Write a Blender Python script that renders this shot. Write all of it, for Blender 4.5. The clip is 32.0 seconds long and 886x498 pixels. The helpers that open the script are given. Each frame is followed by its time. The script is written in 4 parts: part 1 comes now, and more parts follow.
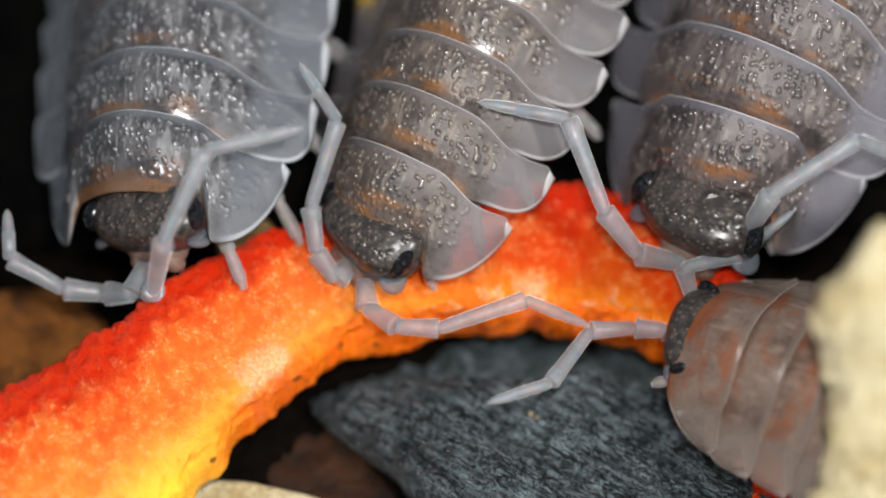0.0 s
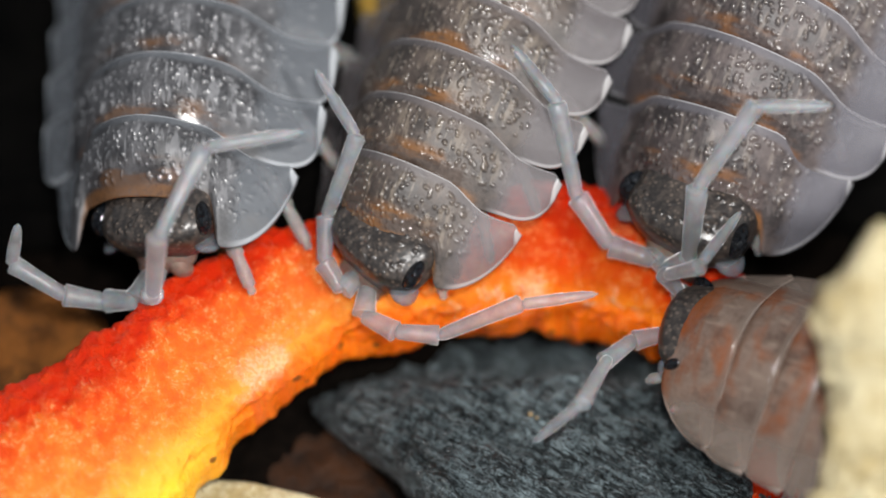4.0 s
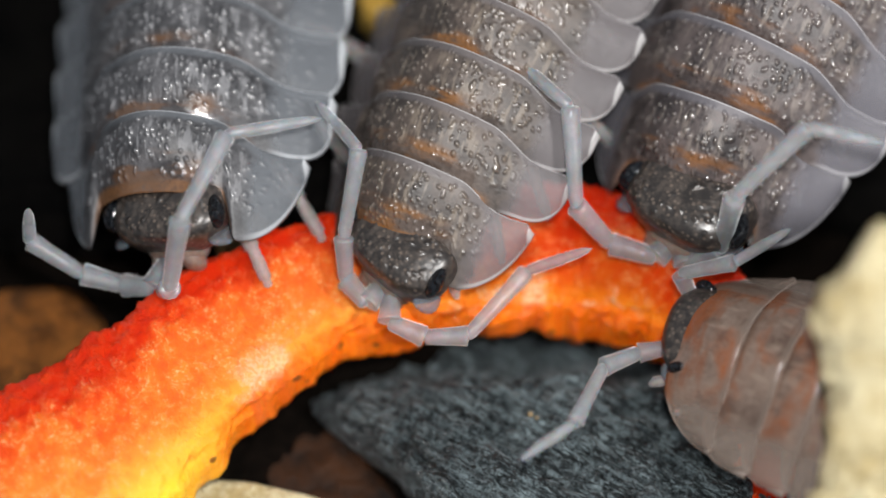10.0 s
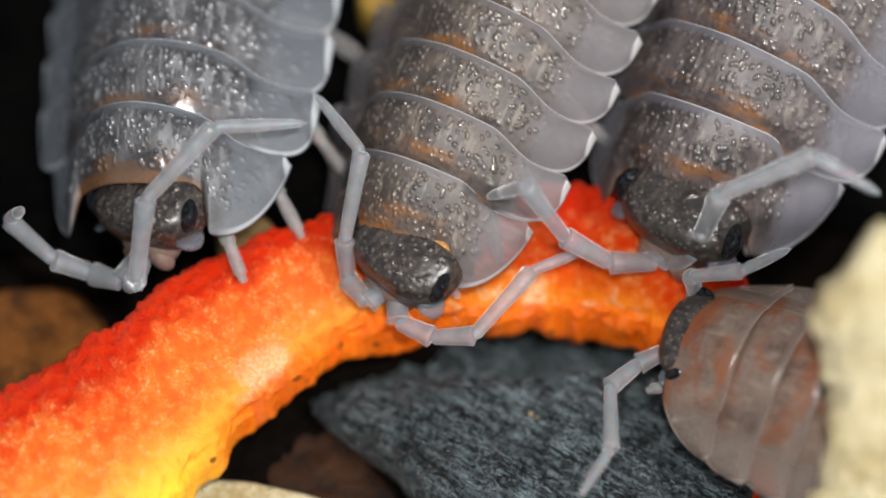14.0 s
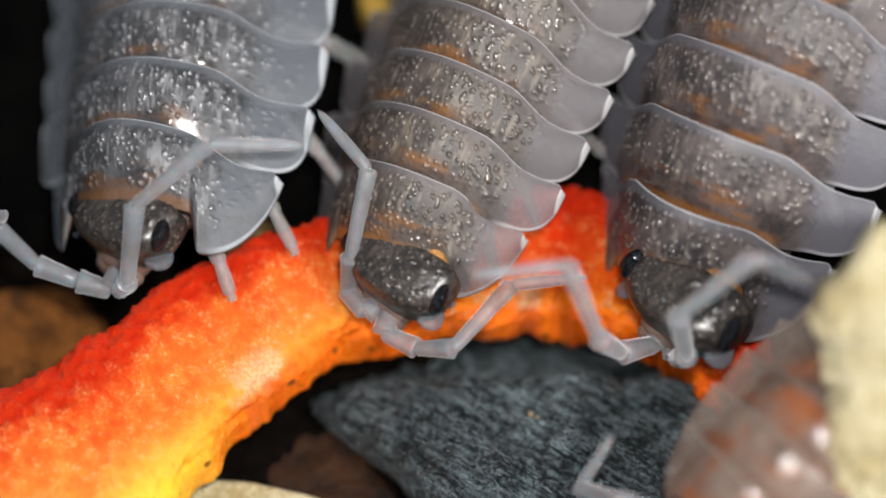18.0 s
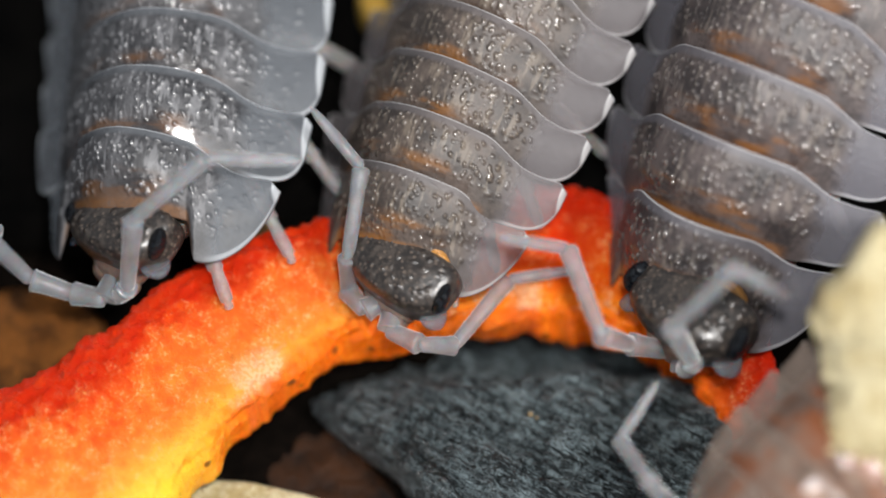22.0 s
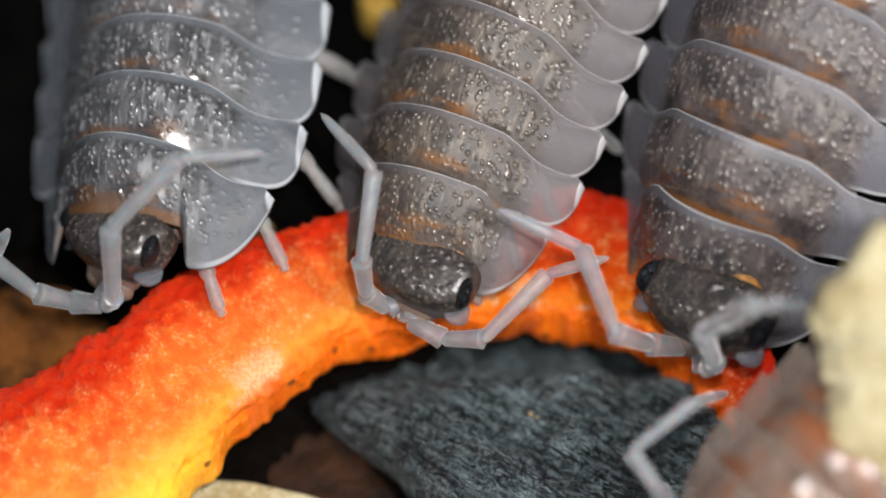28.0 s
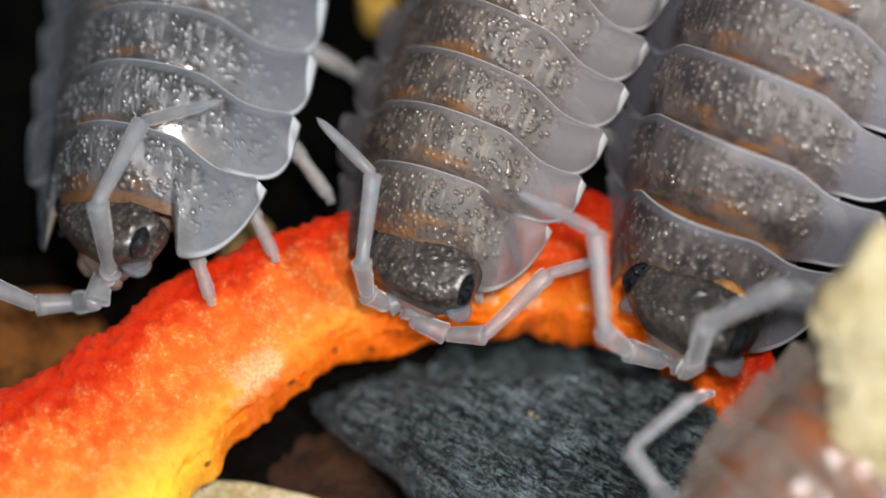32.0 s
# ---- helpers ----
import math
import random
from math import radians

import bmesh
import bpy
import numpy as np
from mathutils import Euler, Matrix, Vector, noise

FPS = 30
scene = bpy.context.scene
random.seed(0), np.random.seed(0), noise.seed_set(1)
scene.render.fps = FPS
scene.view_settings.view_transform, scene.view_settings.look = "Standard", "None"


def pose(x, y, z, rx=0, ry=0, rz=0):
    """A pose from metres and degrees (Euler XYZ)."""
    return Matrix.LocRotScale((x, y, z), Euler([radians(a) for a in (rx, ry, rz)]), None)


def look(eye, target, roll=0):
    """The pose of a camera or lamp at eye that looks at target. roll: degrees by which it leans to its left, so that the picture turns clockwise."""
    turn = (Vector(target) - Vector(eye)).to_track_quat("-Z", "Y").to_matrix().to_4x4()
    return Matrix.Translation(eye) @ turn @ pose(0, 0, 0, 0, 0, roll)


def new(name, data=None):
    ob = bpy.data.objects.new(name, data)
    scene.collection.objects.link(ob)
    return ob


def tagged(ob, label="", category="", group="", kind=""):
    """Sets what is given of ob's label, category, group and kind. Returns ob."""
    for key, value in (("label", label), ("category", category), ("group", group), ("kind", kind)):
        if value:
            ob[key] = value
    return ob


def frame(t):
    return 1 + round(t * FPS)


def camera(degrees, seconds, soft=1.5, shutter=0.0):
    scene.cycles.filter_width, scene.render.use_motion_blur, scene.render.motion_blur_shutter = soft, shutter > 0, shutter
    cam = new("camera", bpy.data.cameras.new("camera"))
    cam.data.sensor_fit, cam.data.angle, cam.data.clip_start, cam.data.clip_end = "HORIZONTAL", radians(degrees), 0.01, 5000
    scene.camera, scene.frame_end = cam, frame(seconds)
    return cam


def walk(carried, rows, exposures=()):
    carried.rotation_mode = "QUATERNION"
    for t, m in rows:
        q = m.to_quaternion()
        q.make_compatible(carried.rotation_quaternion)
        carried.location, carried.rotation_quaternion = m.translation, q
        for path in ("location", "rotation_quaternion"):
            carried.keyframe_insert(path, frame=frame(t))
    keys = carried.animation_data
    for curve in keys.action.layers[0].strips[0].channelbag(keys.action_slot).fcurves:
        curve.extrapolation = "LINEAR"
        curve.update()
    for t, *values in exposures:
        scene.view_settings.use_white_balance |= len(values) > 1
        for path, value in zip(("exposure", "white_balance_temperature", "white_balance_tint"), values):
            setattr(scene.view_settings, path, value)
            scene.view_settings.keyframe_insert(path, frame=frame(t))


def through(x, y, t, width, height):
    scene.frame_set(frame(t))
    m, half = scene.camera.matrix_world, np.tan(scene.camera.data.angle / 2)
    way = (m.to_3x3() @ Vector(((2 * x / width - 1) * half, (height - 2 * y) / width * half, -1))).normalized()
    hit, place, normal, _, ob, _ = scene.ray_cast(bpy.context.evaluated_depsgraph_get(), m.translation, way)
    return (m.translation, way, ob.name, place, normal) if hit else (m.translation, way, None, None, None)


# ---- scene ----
from mathutils.bvhtree import BVHTree

MM = 0.001
TILT = radians(60)          # how far the camera looks down
REACH = 100.0               # millimetres from the camera to the sharp plane
HIGH = 4.2                  # height in millimetres of the middle of the sharp plane
RIGHT = Vector((1, 0, 0))
UP = Vector((0, math.sin(TILT), math.cos(TILT)))
BACK = Vector((0, -math.cos(TILT), math.sin(TILT)))


def at(x, y, w=0.0):
    """World millimetres: x and y in hundredths of a millimetre on the sharp plane, w millimetres nearer to the camera."""
    k = (REACH - w) / REACH / 100
    return Vector((0, 0, HIGH)) + RIGHT * (x * k) + UP * (y * k) + BACK * w


def on(x, y, z):
    """The same, met with the level plane at z millimetres."""
    c, s = math.cos(TILT), math.sin(TILT)
    w = (z - HIGH - c * y / 100) / (s - c * y / 100 / REACH)
    return at(x, y, w)


# ---- camera ----
cam = camera(11.2, 32.0, soft=1.9, shutter=0.5)
eye = (Vector((0, 0, HIGH)) + BACK * REACH) * MM
still = look(eye, Vector((0, 0, HIGH)) * MM)
walk(cam, [(0.0, still), (32.0, still)])
cam.data.dof.use_dof = True
cam.data.dof.focus_distance = REACH * MM
cam.data.dof.aperture_fstop = 25.0

# ---- light ----
world = bpy.data.worlds.new("world")
scene.world = world
world.use_nodes = True
world.node_tree.nodes["Background"].inputs[0].default_value = (0.86, 0.93, 1.0, 1)
world.node_tree.nodes["Background"].inputs[1].default_value = 0.41
for spot, power in (((0.004, -0.024, 0.061), 0.042), ((0.04, -0.026, 0.047), 0.0325)):
    lamp = new("macro_lamp", bpy.data.lights.new("macro_lamp", "AREA"))
    lamp.data.shape, lamp.data.size = "DISK", 0.0045
    lamp.data.energy, lamp.data.color = power, (1.0, 0.98, 0.955)
    lamp.matrix_world = look(spot, (0, 0, 0.004))
scene.view_settings.exposure = 0.0


# ---- materials ----
class Mat:
    """A small node builder."""

    def __init__(self, name, vary=False):
        self.vary = vary
        self.m = bpy.data.materials.new(name)
        self.m.use_nodes = True
        self.t = self.m.node_tree
        self.b = self.t.nodes["Principled BSDF"]
        self.out = self.t.nodes["Material Output"]

    def node(self, kind, **inputs):
        n = self.t.nodes.new(kind)
        for k, v in inputs.items():
            self.put(n.inputs[k.replace("_", " ")], v)
        return n

    def put(self, socket, v):
        if isinstance(v, bpy.types.NodeSocket):
            self.t.links.new(v, socket)
        elif isinstance(v, tuple) and len(v) == 3 and socket.type == "RGBA":
            socket.default_value = (*v, 1)
        else:
            socket.default_value = v

    def coords(self, kind="Object", scale=1000.0, stretch=(1, 1, 1), turn=0.0):
        c = self.t.nodes.new("ShaderNodeTexCoord")
        source = c.outputs[kind]
        if self.vary and kind == "Object":
            # every plate takes the pattern from another place
            n = self.t.nodes.new("ShaderNodeVectorMath")
            n.operation = "ADD"
            self.put(n.inputs[0], source)
            self.put(n.inputs[1], self.math("MULTIPLY", self.t.nodes.new("ShaderNodeObjectInfo").outputs["Random"], 0.05))
            source = n.outputs[0]
        if turn:
            r = self.node("ShaderNodeMapping", Rotation=(0, 0, radians(turn)))
            self.put(r.inputs["Vector"], source)
            source = r.outputs[0]
        m = self.node("ShaderNodeMapping", Scale=tuple(scale * s for s in stretch))
        self.put(m.inputs["Vector"], source)
        return m.outputs[0]

    def noise(self, vec, scale, detail=4.0, rough=0.55):
        return self.node("ShaderNodeTexNoise", Vector=vec, Scale=scale, Detail=detail, Roughness=rough).outputs["Fac"]

    def voronoi(self, vec, scale, feature="F1"):
        n = self.node("ShaderNodeTexVoronoi", Vector=vec, Scale=scale)
        n.feature = feature
        return n.outputs["Distance"]

    def math(self, op, a, b=0.0, c=0.0):
        n = self.t.nodes.new("ShaderNodeMath")
        n.operation = op
        for s, v in zip(n.inputs, (a, b, c)):
            self.put(s, v)
        return n.outputs[0]

    def span(self, v, lo, hi, a=0.0, b=1.0, smooth=True):
        n = self.t.nodes.new("ShaderNodeMapRange")
        n.interpolation_type = "SMOOTHSTEP" if smooth else "LINEAR"
        for k, x in zip(("Value", "From Min", "From Max", "To Min", "To Max"), (v, lo, hi, a, b)):
            self.put(n.inputs[k], x)
        return n.outputs[0]

    def mix(self, fac, a, b):
        n = self.t.nodes.new("ShaderNodeMix")
        n.data_type = "RGBA"
        self.put(n.inputs["Factor"], fac)
        self.put(n.inputs[6], a)
        self.put(n.inputs[7], b)
        return n.outputs[2]

    def bump(self, height, distance, strength=1.0):
        n = self.node("ShaderNodeBump", Height=height, Distance=distance, Strength=strength)
        self.put(self.b.inputs["Normal"], n.outputs[0])
        return n

    def set(self, **inputs):
        for k, v in inputs.items():
            self.put(self.b.inputs[k.replace("_", " ")], v)

    def clear(self, fac, tint=(1, 1, 1)):
        """Lets a share of the light straight through, as thin horn does."""
        t = self.node("ShaderNodeBsdfTransparent", Color=tint)
        x = self.t.nodes.new("ShaderNodeMixShader")
        self.put(x.inputs[0], fac)
        self.put(x.inputs[1], self.b.outputs[0])
        self.put(x.inputs[2], t.outputs[0])
        self.put(self.out.inputs[0], x.outputs[0])


def shell_material(name, dark, pale, warm, rim, thread=(0.62, 0.62, 0.62), speck=(0.33, 0.29, 0.24), front_end=0.46):
    """Horny back plates: granular, mottled, with pale thin margins."""
    m = Mat(name, True)
    o = m.coords()
    sep = m.t.nodes.new("ShaderNodeSeparateXYZ")
    m.put(sep.inputs[0], m.coords("UV", 1.0))
    across = m.math("ABSOLUTE", m.math("MULTIPLY_ADD", sep.outputs[0], 2.0, -1.0))
    along = sep.outputs[1]
    rusty = front_end > 0.5
    grain = m.t.nodes.new("ShaderNodeAttribute")
    grain.attribute_name = "grain"
    grain = grain.outputs["Fac"]
    big = m.noise(o, 1.1, 3)
    fine = m.noise(o, 9.0, 5, 0.65)
    # dark flesh shows through, with tan streaks that run lengthwise
    streak = m.noise(m.coords(stretch=(5.0, 1.1, 1.0)), 1.4, 3)
    colour = m.mix(m.span(m.math("ADD", m.math("MULTIPLY", fine, 0.35), m.math("MULTIPLY", big, 0.65)), 0.36, 0.64), dark, pale)
    band = m.math("MULTIPLY", m.span(along, 0.28, 0.42), m.span(along, 0.92, 0.78))
    tan = m.math("MULTIPLY", m.span(streak, 0.5, 0.66, 0.0, 0.6), m.math("MULTIPLY", band, m.span(across, 0.72, 0.58)))
    colour = m.mix(tan, colour, speck)
    front = m.math("MULTIPLY", m.span(along, front_end + 0.06, front_end - 0.1), m.span(across, 0.95, 0.75) if rusty else m.span(across, 0.6, 0.3))
    amber = m.noise(m.coords(stretch=(0.8, 2.6, 1.0)), 1.1, 4)
    colour = m.mix(m.math("MULTIPLY", front, m.span(amber, 0.46, 0.66, 0.05, 0.8)), colour, warm)
    if not rusty:
        gold = m.math("MULTIPLY", m.span(m.math("ADD", along, m.math("MULTIPLY", amber, 0.16)), 0.26, 0.17), m.span(across, 0.6, 0.5))
        colour = m.mix(m.math("MULTIPLY", gold, m.span(fine, 0.3, 0.6, 0.5, 0.85)), colour, tuple(1.35 * q for q in warm))
    if rusty:
        blotch = m.noise(m.coords(stretch=(0.9, 1.1, 1.0)), 0.8, 3)
        colour = m.mix(m.math("MULTIPLY", m.span(blotch, 0.47, 0.68, 0.0, 0.85), m.span(across, 0.75, 0.5)), colour, (0.22, 0.06, 0.014))
    colour = m.mix(m.span(grain, 0.15, 0.8, 0.0, 0.5), colour, speck)
    # thin margins: clear grey horn
    wobble = m.math("MULTIPLY", m.math("SUBTRACT", m.noise(o, 3.0, 4), 0.5), 0.14)
    lobe = m.span(m.math("ADD", across, wobble), 0.62, 0.76)
    hem = m.span(along, 0.87, 0.94)
    colour = m.mix(m.math("MULTIPLY", lobe, 0.9), colour, m.mix(m.span(fine, 0.35, 0.7), rim, tuple(0.85 * q for q in rim)))
    colour = m.mix(m.math("MULTIPLY", hem, 0.55), colour, tuple(0.75 * q for q in rim))
    side = m.span(across, 0.976, 0.992, 0.0, 0.65)
    rear = m.span(along, 0.984, 0.992, 0.0, 0.5)
    curl = m.math("MULTIPLY", m.span(along, 0.07, 0.03, 0.0, 0.4), m.span(across, 0.62, 0.76))
    line = m.math("MAXIMUM", m.math("MAXIMUM", side, rear), curl)
    colour = m.mix(m.math("MULTIPLY", line, 0.8), colour, thread)
    m.bump(m.math("ADD", m.math("MULTIPLY", fine, 0.6), m.math("MULTIPLY", m.noise(o, 26.0, 3), 0.4)), 0.000012 if not rusty else 0.00002, 0.6)
    # smooth front band and grain tops are glossy, the skin between the grains is duller
    shine = m.math("MAXIMUM", m.span(along, 0.28, 0.42, 0.1, 0.13 if rusty else 0.42), m.span(across, 0.4, 0.52, 0.0, 0.42))
    shine = m.math("SUBTRACT", shine, m.math("MULTIPLY", m.span(grain, 0.1, 0.5), m.span(along, 0.26, 0.4, 0.0, 0.22)))
    m.set(Base_Color=colour, Roughness=m.math("ADD", shine, m.math("ADD", m.span(fine, 0.3, 0.7, 0.0, 0.08), m.math("MULTIPLY", lobe, 0.04))),
          Specular_IOR_Level=m.math("MAXIMUM", m.span(grain, 0.05, 0.5, 0.42, 1.0), m.math("MULTIPLY", m.span(along, 0.4, 0.28, 0.0, 0.9), m.span(across, 0.5, 0.4))))
    m.clear(m.math("MULTIPLY", m.math("MAXIMUM", lobe, m.math("MULTIPLY", hem, 0.3)), m.span(line, 0, 1, 0.54, 0.05)))
    return m.m


def horn_material(name, colour, through, rough=0.32, grain=10.0, glass=0.0):
    """Thin pale horn; glass: the share that bends light through it."""
    m = Mat(name)
    o = m.coords()
    n = m.noise(o, grain, 5, 0.65)
    pale = tuple(min(1, c * 1.3) for c in colour)
    m.bump(n, 0.00006, 0.5)
    m.set(Base_Color=m.mix(m.span(n, 0.35, 0.7), colour, pale), Roughness=rough, Subsurface_Weight=0.4, Subsurface_Scale=0.0004,
          Transmission_Weight=glass, IOR=1.4, Sheen_Weight=1.0 if glass else 0.0, Sheen_Roughness=0.3)
    m.clear(through)
    return m.m


def eye_material():
    m = Mat("eye_black")
    o = m.coords()
    v = m.voronoi(o, 13.0)
    m.bump(m.span(v, 0.6, 0.0), 0.00009, 1.0)
    m.set(Base_Color=(0.004, 0.005, 0.007), Roughness=0.12, Specular_IOR_Level=0.45)
    return m.m


def pepper_material():
    m = Mat("pepper_flesh")
    o = m.coords()
    sep = m.t.nodes.new("ShaderNodeSeparateXYZ")
    m.put(sep.inputs[0], m.coords("UV", 1.0))
    n1, n2, n3 = m.noise(o, 0.5, 3), m.noise(o, 3.0, 5), m.noise(o, 13.0, 4)
    n4 = m.noise(o, 26.0, 3)
    pos = m.math("ADD", sep.outputs[1], m.math("MULTIPLY", m.math("SUBTRACT", n1, 0.5), 0.4))
    pos = m.math("ADD", pos, m.math("MULTIPLY", m.math("SUBTRACT", n2, 0.5), 0.16))
    colour = m.mix(m.span(pos, 0.4, 0.78), (0.88, 0.048, 0.006), (1.0, 0.245, 0.01))
    colour = m.mix(m.span(n2, 0.3, 0.8, 0.0, 0.25), colour, (1.0, 0.36, 0.01))
    colour = m.mix(m.math("MULTIPLY", m.span(sep.outputs[0], 0.32, 0.14, 0.0, 0.75), m.span(pos, 0.4, 0.7)), colour, (1.0, 0.42, 0.05))
    colour = m.mix(m.span(sep.outputs[0], 0.66, 0.74, 0.0, 0.85), colour, (0.6, 0.022, 0.004))
    # from the middle on, the colour is deepened to paint the strip dimmer
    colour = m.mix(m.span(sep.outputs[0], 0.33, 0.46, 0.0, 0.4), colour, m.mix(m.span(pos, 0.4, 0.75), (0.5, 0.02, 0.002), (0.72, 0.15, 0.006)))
    low = m.math("MULTIPLY", m.span(sep.outputs[0], 0.27, 0.15), m.span(pos, 0.55, 0.85))
    colour = m.mix(low, colour, (1.0, 0.66, 0.04))
    colour = m.mix(m.span(pos, 0.46, 0.32, 0.0, 0.75), colour, (0.62, 0.016, 0.003))
    pulp = m.math("MULTIPLY", m.span(sep.outputs[1], 0.36, 0.6), m.math("MULTIPLY", m.span(sep.outputs[1], 0.97, 0.8), m.span(n1, 0.3, 0.65, 0.2, 0.5)))
    colour = m.mix(m.math("MULTIPLY", pulp, m.span(sep.outputs[0], 0.55, 0.3)), colour, (1.0, 0.34, 0.07))
    # the cut wall is deep orange with streaks that run down it
    wall_streak = m.noise(m.coords("UV", 1.0, stretch=(160.0, 1.6, 1.0)), 1.0, 4)
    wall = m.math("MULTIPLY", m.span(sep.outputs[1], 0.74, 0.9), m.span(wall_streak, 0.35, 0.6, 0.55, 0.95))
    colour = m.mix(m.math("MULTIPLY", wall, m.span(low, 0, 1, 1.0, 0.2)), colour, (0.88, 0.14, 0.004))
    frost_glints = m.math("MULTIPLY", m.math("MULTIPLY", m.span(n3, 0.48, 0.72), m.span(n2, 0.38, 0.68)), m.math("MULTIPLY", m.span(n1, 0.3, 0.5, 0.35, 1.0), m.math("MULTIPLY", m.span(sep.outputs[1], 0.28, 0.45), m.span(sep.outputs[1], 0.8, 0.62))))
    colour = m.mix(m.math("MULTIPLY", frost_glints, 0.9), colour, (1.0, 0.58, 0.28))
    dots = m.math("MULTIPLY", m.span(m.voronoi(o, 1.6), 0.22, 0.14), m.span(sep.outputs[1], 0.955, 0.985))
    colour = m.mix(m.math("MULTIPLY", dots, 0.8), colour, (0.08, 0.035, 0.01))
    # glossy juice lies on two bitten spots and in beads beside them
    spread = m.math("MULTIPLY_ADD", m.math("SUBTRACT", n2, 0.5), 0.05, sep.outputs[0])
    juice_glare = m.math("MAXIMUM", m.span(m.math("ABSOLUTE", m.math("SUBTRACT", spread, 0.272)), 0.032, 0.014), m.span(m.math("ABSOLUTE", m.math("SUBTRACT", spread, 0.505)), 0.022, 0.008))
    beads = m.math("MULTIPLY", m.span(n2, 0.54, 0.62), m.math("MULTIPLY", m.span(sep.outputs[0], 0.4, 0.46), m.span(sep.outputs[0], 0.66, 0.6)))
    juice_glare = m.math("MULTIPLY", m.math("MAXIMUM", juice_glare, beads), m.span(sep.outputs[1], 0.55, 0.7))
    colour = m.mix(m.math("MULTIPLY", m.math("MULTIPLY", juice_glare, m.span(sep.outputs[1], 0.92, 0.82)), m.span(n3, 0.4, 0.6, 0.3, 0.7)), colour, (1.0, 0.6, 0.36))
    rough_top = m.span(sep.outputs[1], 0.85, 0.5, 0.25, 1.0)
    m.bump(m.math("MULTIPLY", m.math("ADD", n2, m.math("MULTIPLY", m.math("ADD", m.math("MULTIPLY", n3, 1.5), n4), rough_top)), m.span(juice_glare, 0, 1, 1.0, 1.3)), 0.00016, 0.75)
    m.set(Base_Color=colour, Roughness=m.mix(juice_glare, m.span(n2, 0.4, 0.62, 0.16, 0.34), m.span(n2, 0.4, 0.62, 0.07, 0.2)), Subsurface_Weight=0.28, Subsurface_Scale=0.0008,
          Subsurface_Radius=(1.0, 0.35, 0.1), Specular_IOR_Level=m.math("MAXIMUM", m.span(sep.outputs[1], 0.8, 0.55, 0.22, 0.26), m.math("MULTIPLY", juice_glare, 0.9)))
    return m.m


def rough_material(name, dark, pale, scale=1.0, rough=0.85, depth=0.0003, stretch=(1, 1, 1), spec=0.2):
    m = Mat(name)
    o = m.coords(stretch=stretch)
    n1, n2 = m.noise(o, 0.6 * scale, 4), m.noise(o, 4.0 * scale, 6, 0.65)
    mixed = m.math("ADD", m.math("MULTIPLY", n1, 0.5), m.math("MULTIPLY", n2, 0.5))
    m.bump(n2, depth, 0.9)
    m.set(Base_Color=m.mix(m.span(mixed, 0.36, 0.64), dark, pale), Roughness=rough, Specular_IOR_Level=spec)
    return m.m


def charcoal_material():
    """Charred wood: fine fibres along the grain, cracks across it, a dull blue-grey sheen."""
    m = Mat("charcoal")
    o = m.coords()
    n1, n3 = m.noise(o, 0.45, 3), m.noise(o, 16.0, 5, 0.65)
    fibre = m.noise(m.coords(stretch=(0.28, 2.2, 1.0), turn=32), 3.6, 6, 0.65)
    broad = m.noise(m.coords(stretch=(0.35, 1.5, 1.0), turn=32), 1.5, 4)
    seam = m.span(m.math("ABSOLUTE", m.math("SUBTRACT", broad, 0.5)), 0.0, 0.035)
    chips = m.noise(m.coords(stretch=(1.6, 0.7, 1.0), turn=25), 2.4, 5, 0.6)
    crack = m.span(m.math("ABSOLUTE", m.math("SUBTRACT", chips, 0.5)), 0.0, 0.03)
    crack = m.math("MAXIMUM", crack, m.span(fibre, 0.46, 0.58))
    split = m.math("MULTIPLY", seam, crack)
    step = m.span(chips, 0.44, 0.56)
    h = m.math("ADD", m.math("ADD", m.math("MULTIPLY", fibre, 1.1), m.math("MULTIPLY", n3, 0.3)), m.math("ADD", m.math("MULTIPLY", split, 0.5), m.math("MULTIPLY", step, 0.35)))
    m.bump(h, 0.0008, 1.0)
    colour = m.mix(m.span(m.math("ADD", m.math("MULTIPLY", fibre, 0.6), m.math("MULTIPLY", n3, 0.4)), 0.4, 0.62), (0.036, 0.046, 0.051), (0.37, 0.46, 0.49))
    colour = m.mix(m.span(n1, 0.4, 0.66, 0.6, 0.0), colour, (0.035, 0.045, 0.05))
    colour = m.mix(m.span(split, 0.0, 1.0, 0.85, 0.0), colour, (0.009, 0.011, 0.012))
    colour = m.mix(m.span(n3, 0.71, 0.76, 0.0, 0.5), colour, (0.3, 0.24, 0.15))
    m.set(Base_Color=colour, Roughness=m.span(n3, 0.3, 0.7, 0.26, 0.46), Specular_IOR_Level=0.7)
    return m.m


SHELL = {
    "a": shell_material("shell_grey", (0.023, 0.023, 0.0256), (0.0924, 0.0916, 0.0974), (0.112, 0.052, 0.0208), (0.184, 0.199, 0.221), (0.85, 0.88, 0.92), (0.229, 0.229, 0.239)),
    "b": shell_material("shell_brown", (0.0274, 0.0218, 0.0194), (0.0912, 0.0707, 0.0602), (0.182, 0.076, 0.0197), (0.19, 0.172, 0.179), (0.8, 0.79, 0.79), (0.182, 0.148, 0.116)),
    "c": shell_material("shell_taupe", (0.0274, 0.023, 0.0237), (0.095, 0.076, 0.0733), (0.167, 0.068, 0.0197), (0.198, 0.192, 0.22), (0.8, 0.79, 0.8), (0.175, 0.148, 0.13)),
    "d": shell_material("shell_rust", (0.08, 0.0504, 0.0376), (0.176, 0.126, 0.1), (0.16, 0.052, 0.02), (0.264, 0.204, 0.168), (0.6, 0.5, 0.44), (0.224, 0.168, 0.132), 0.58),
}
HEAD = Mat("head_shell")
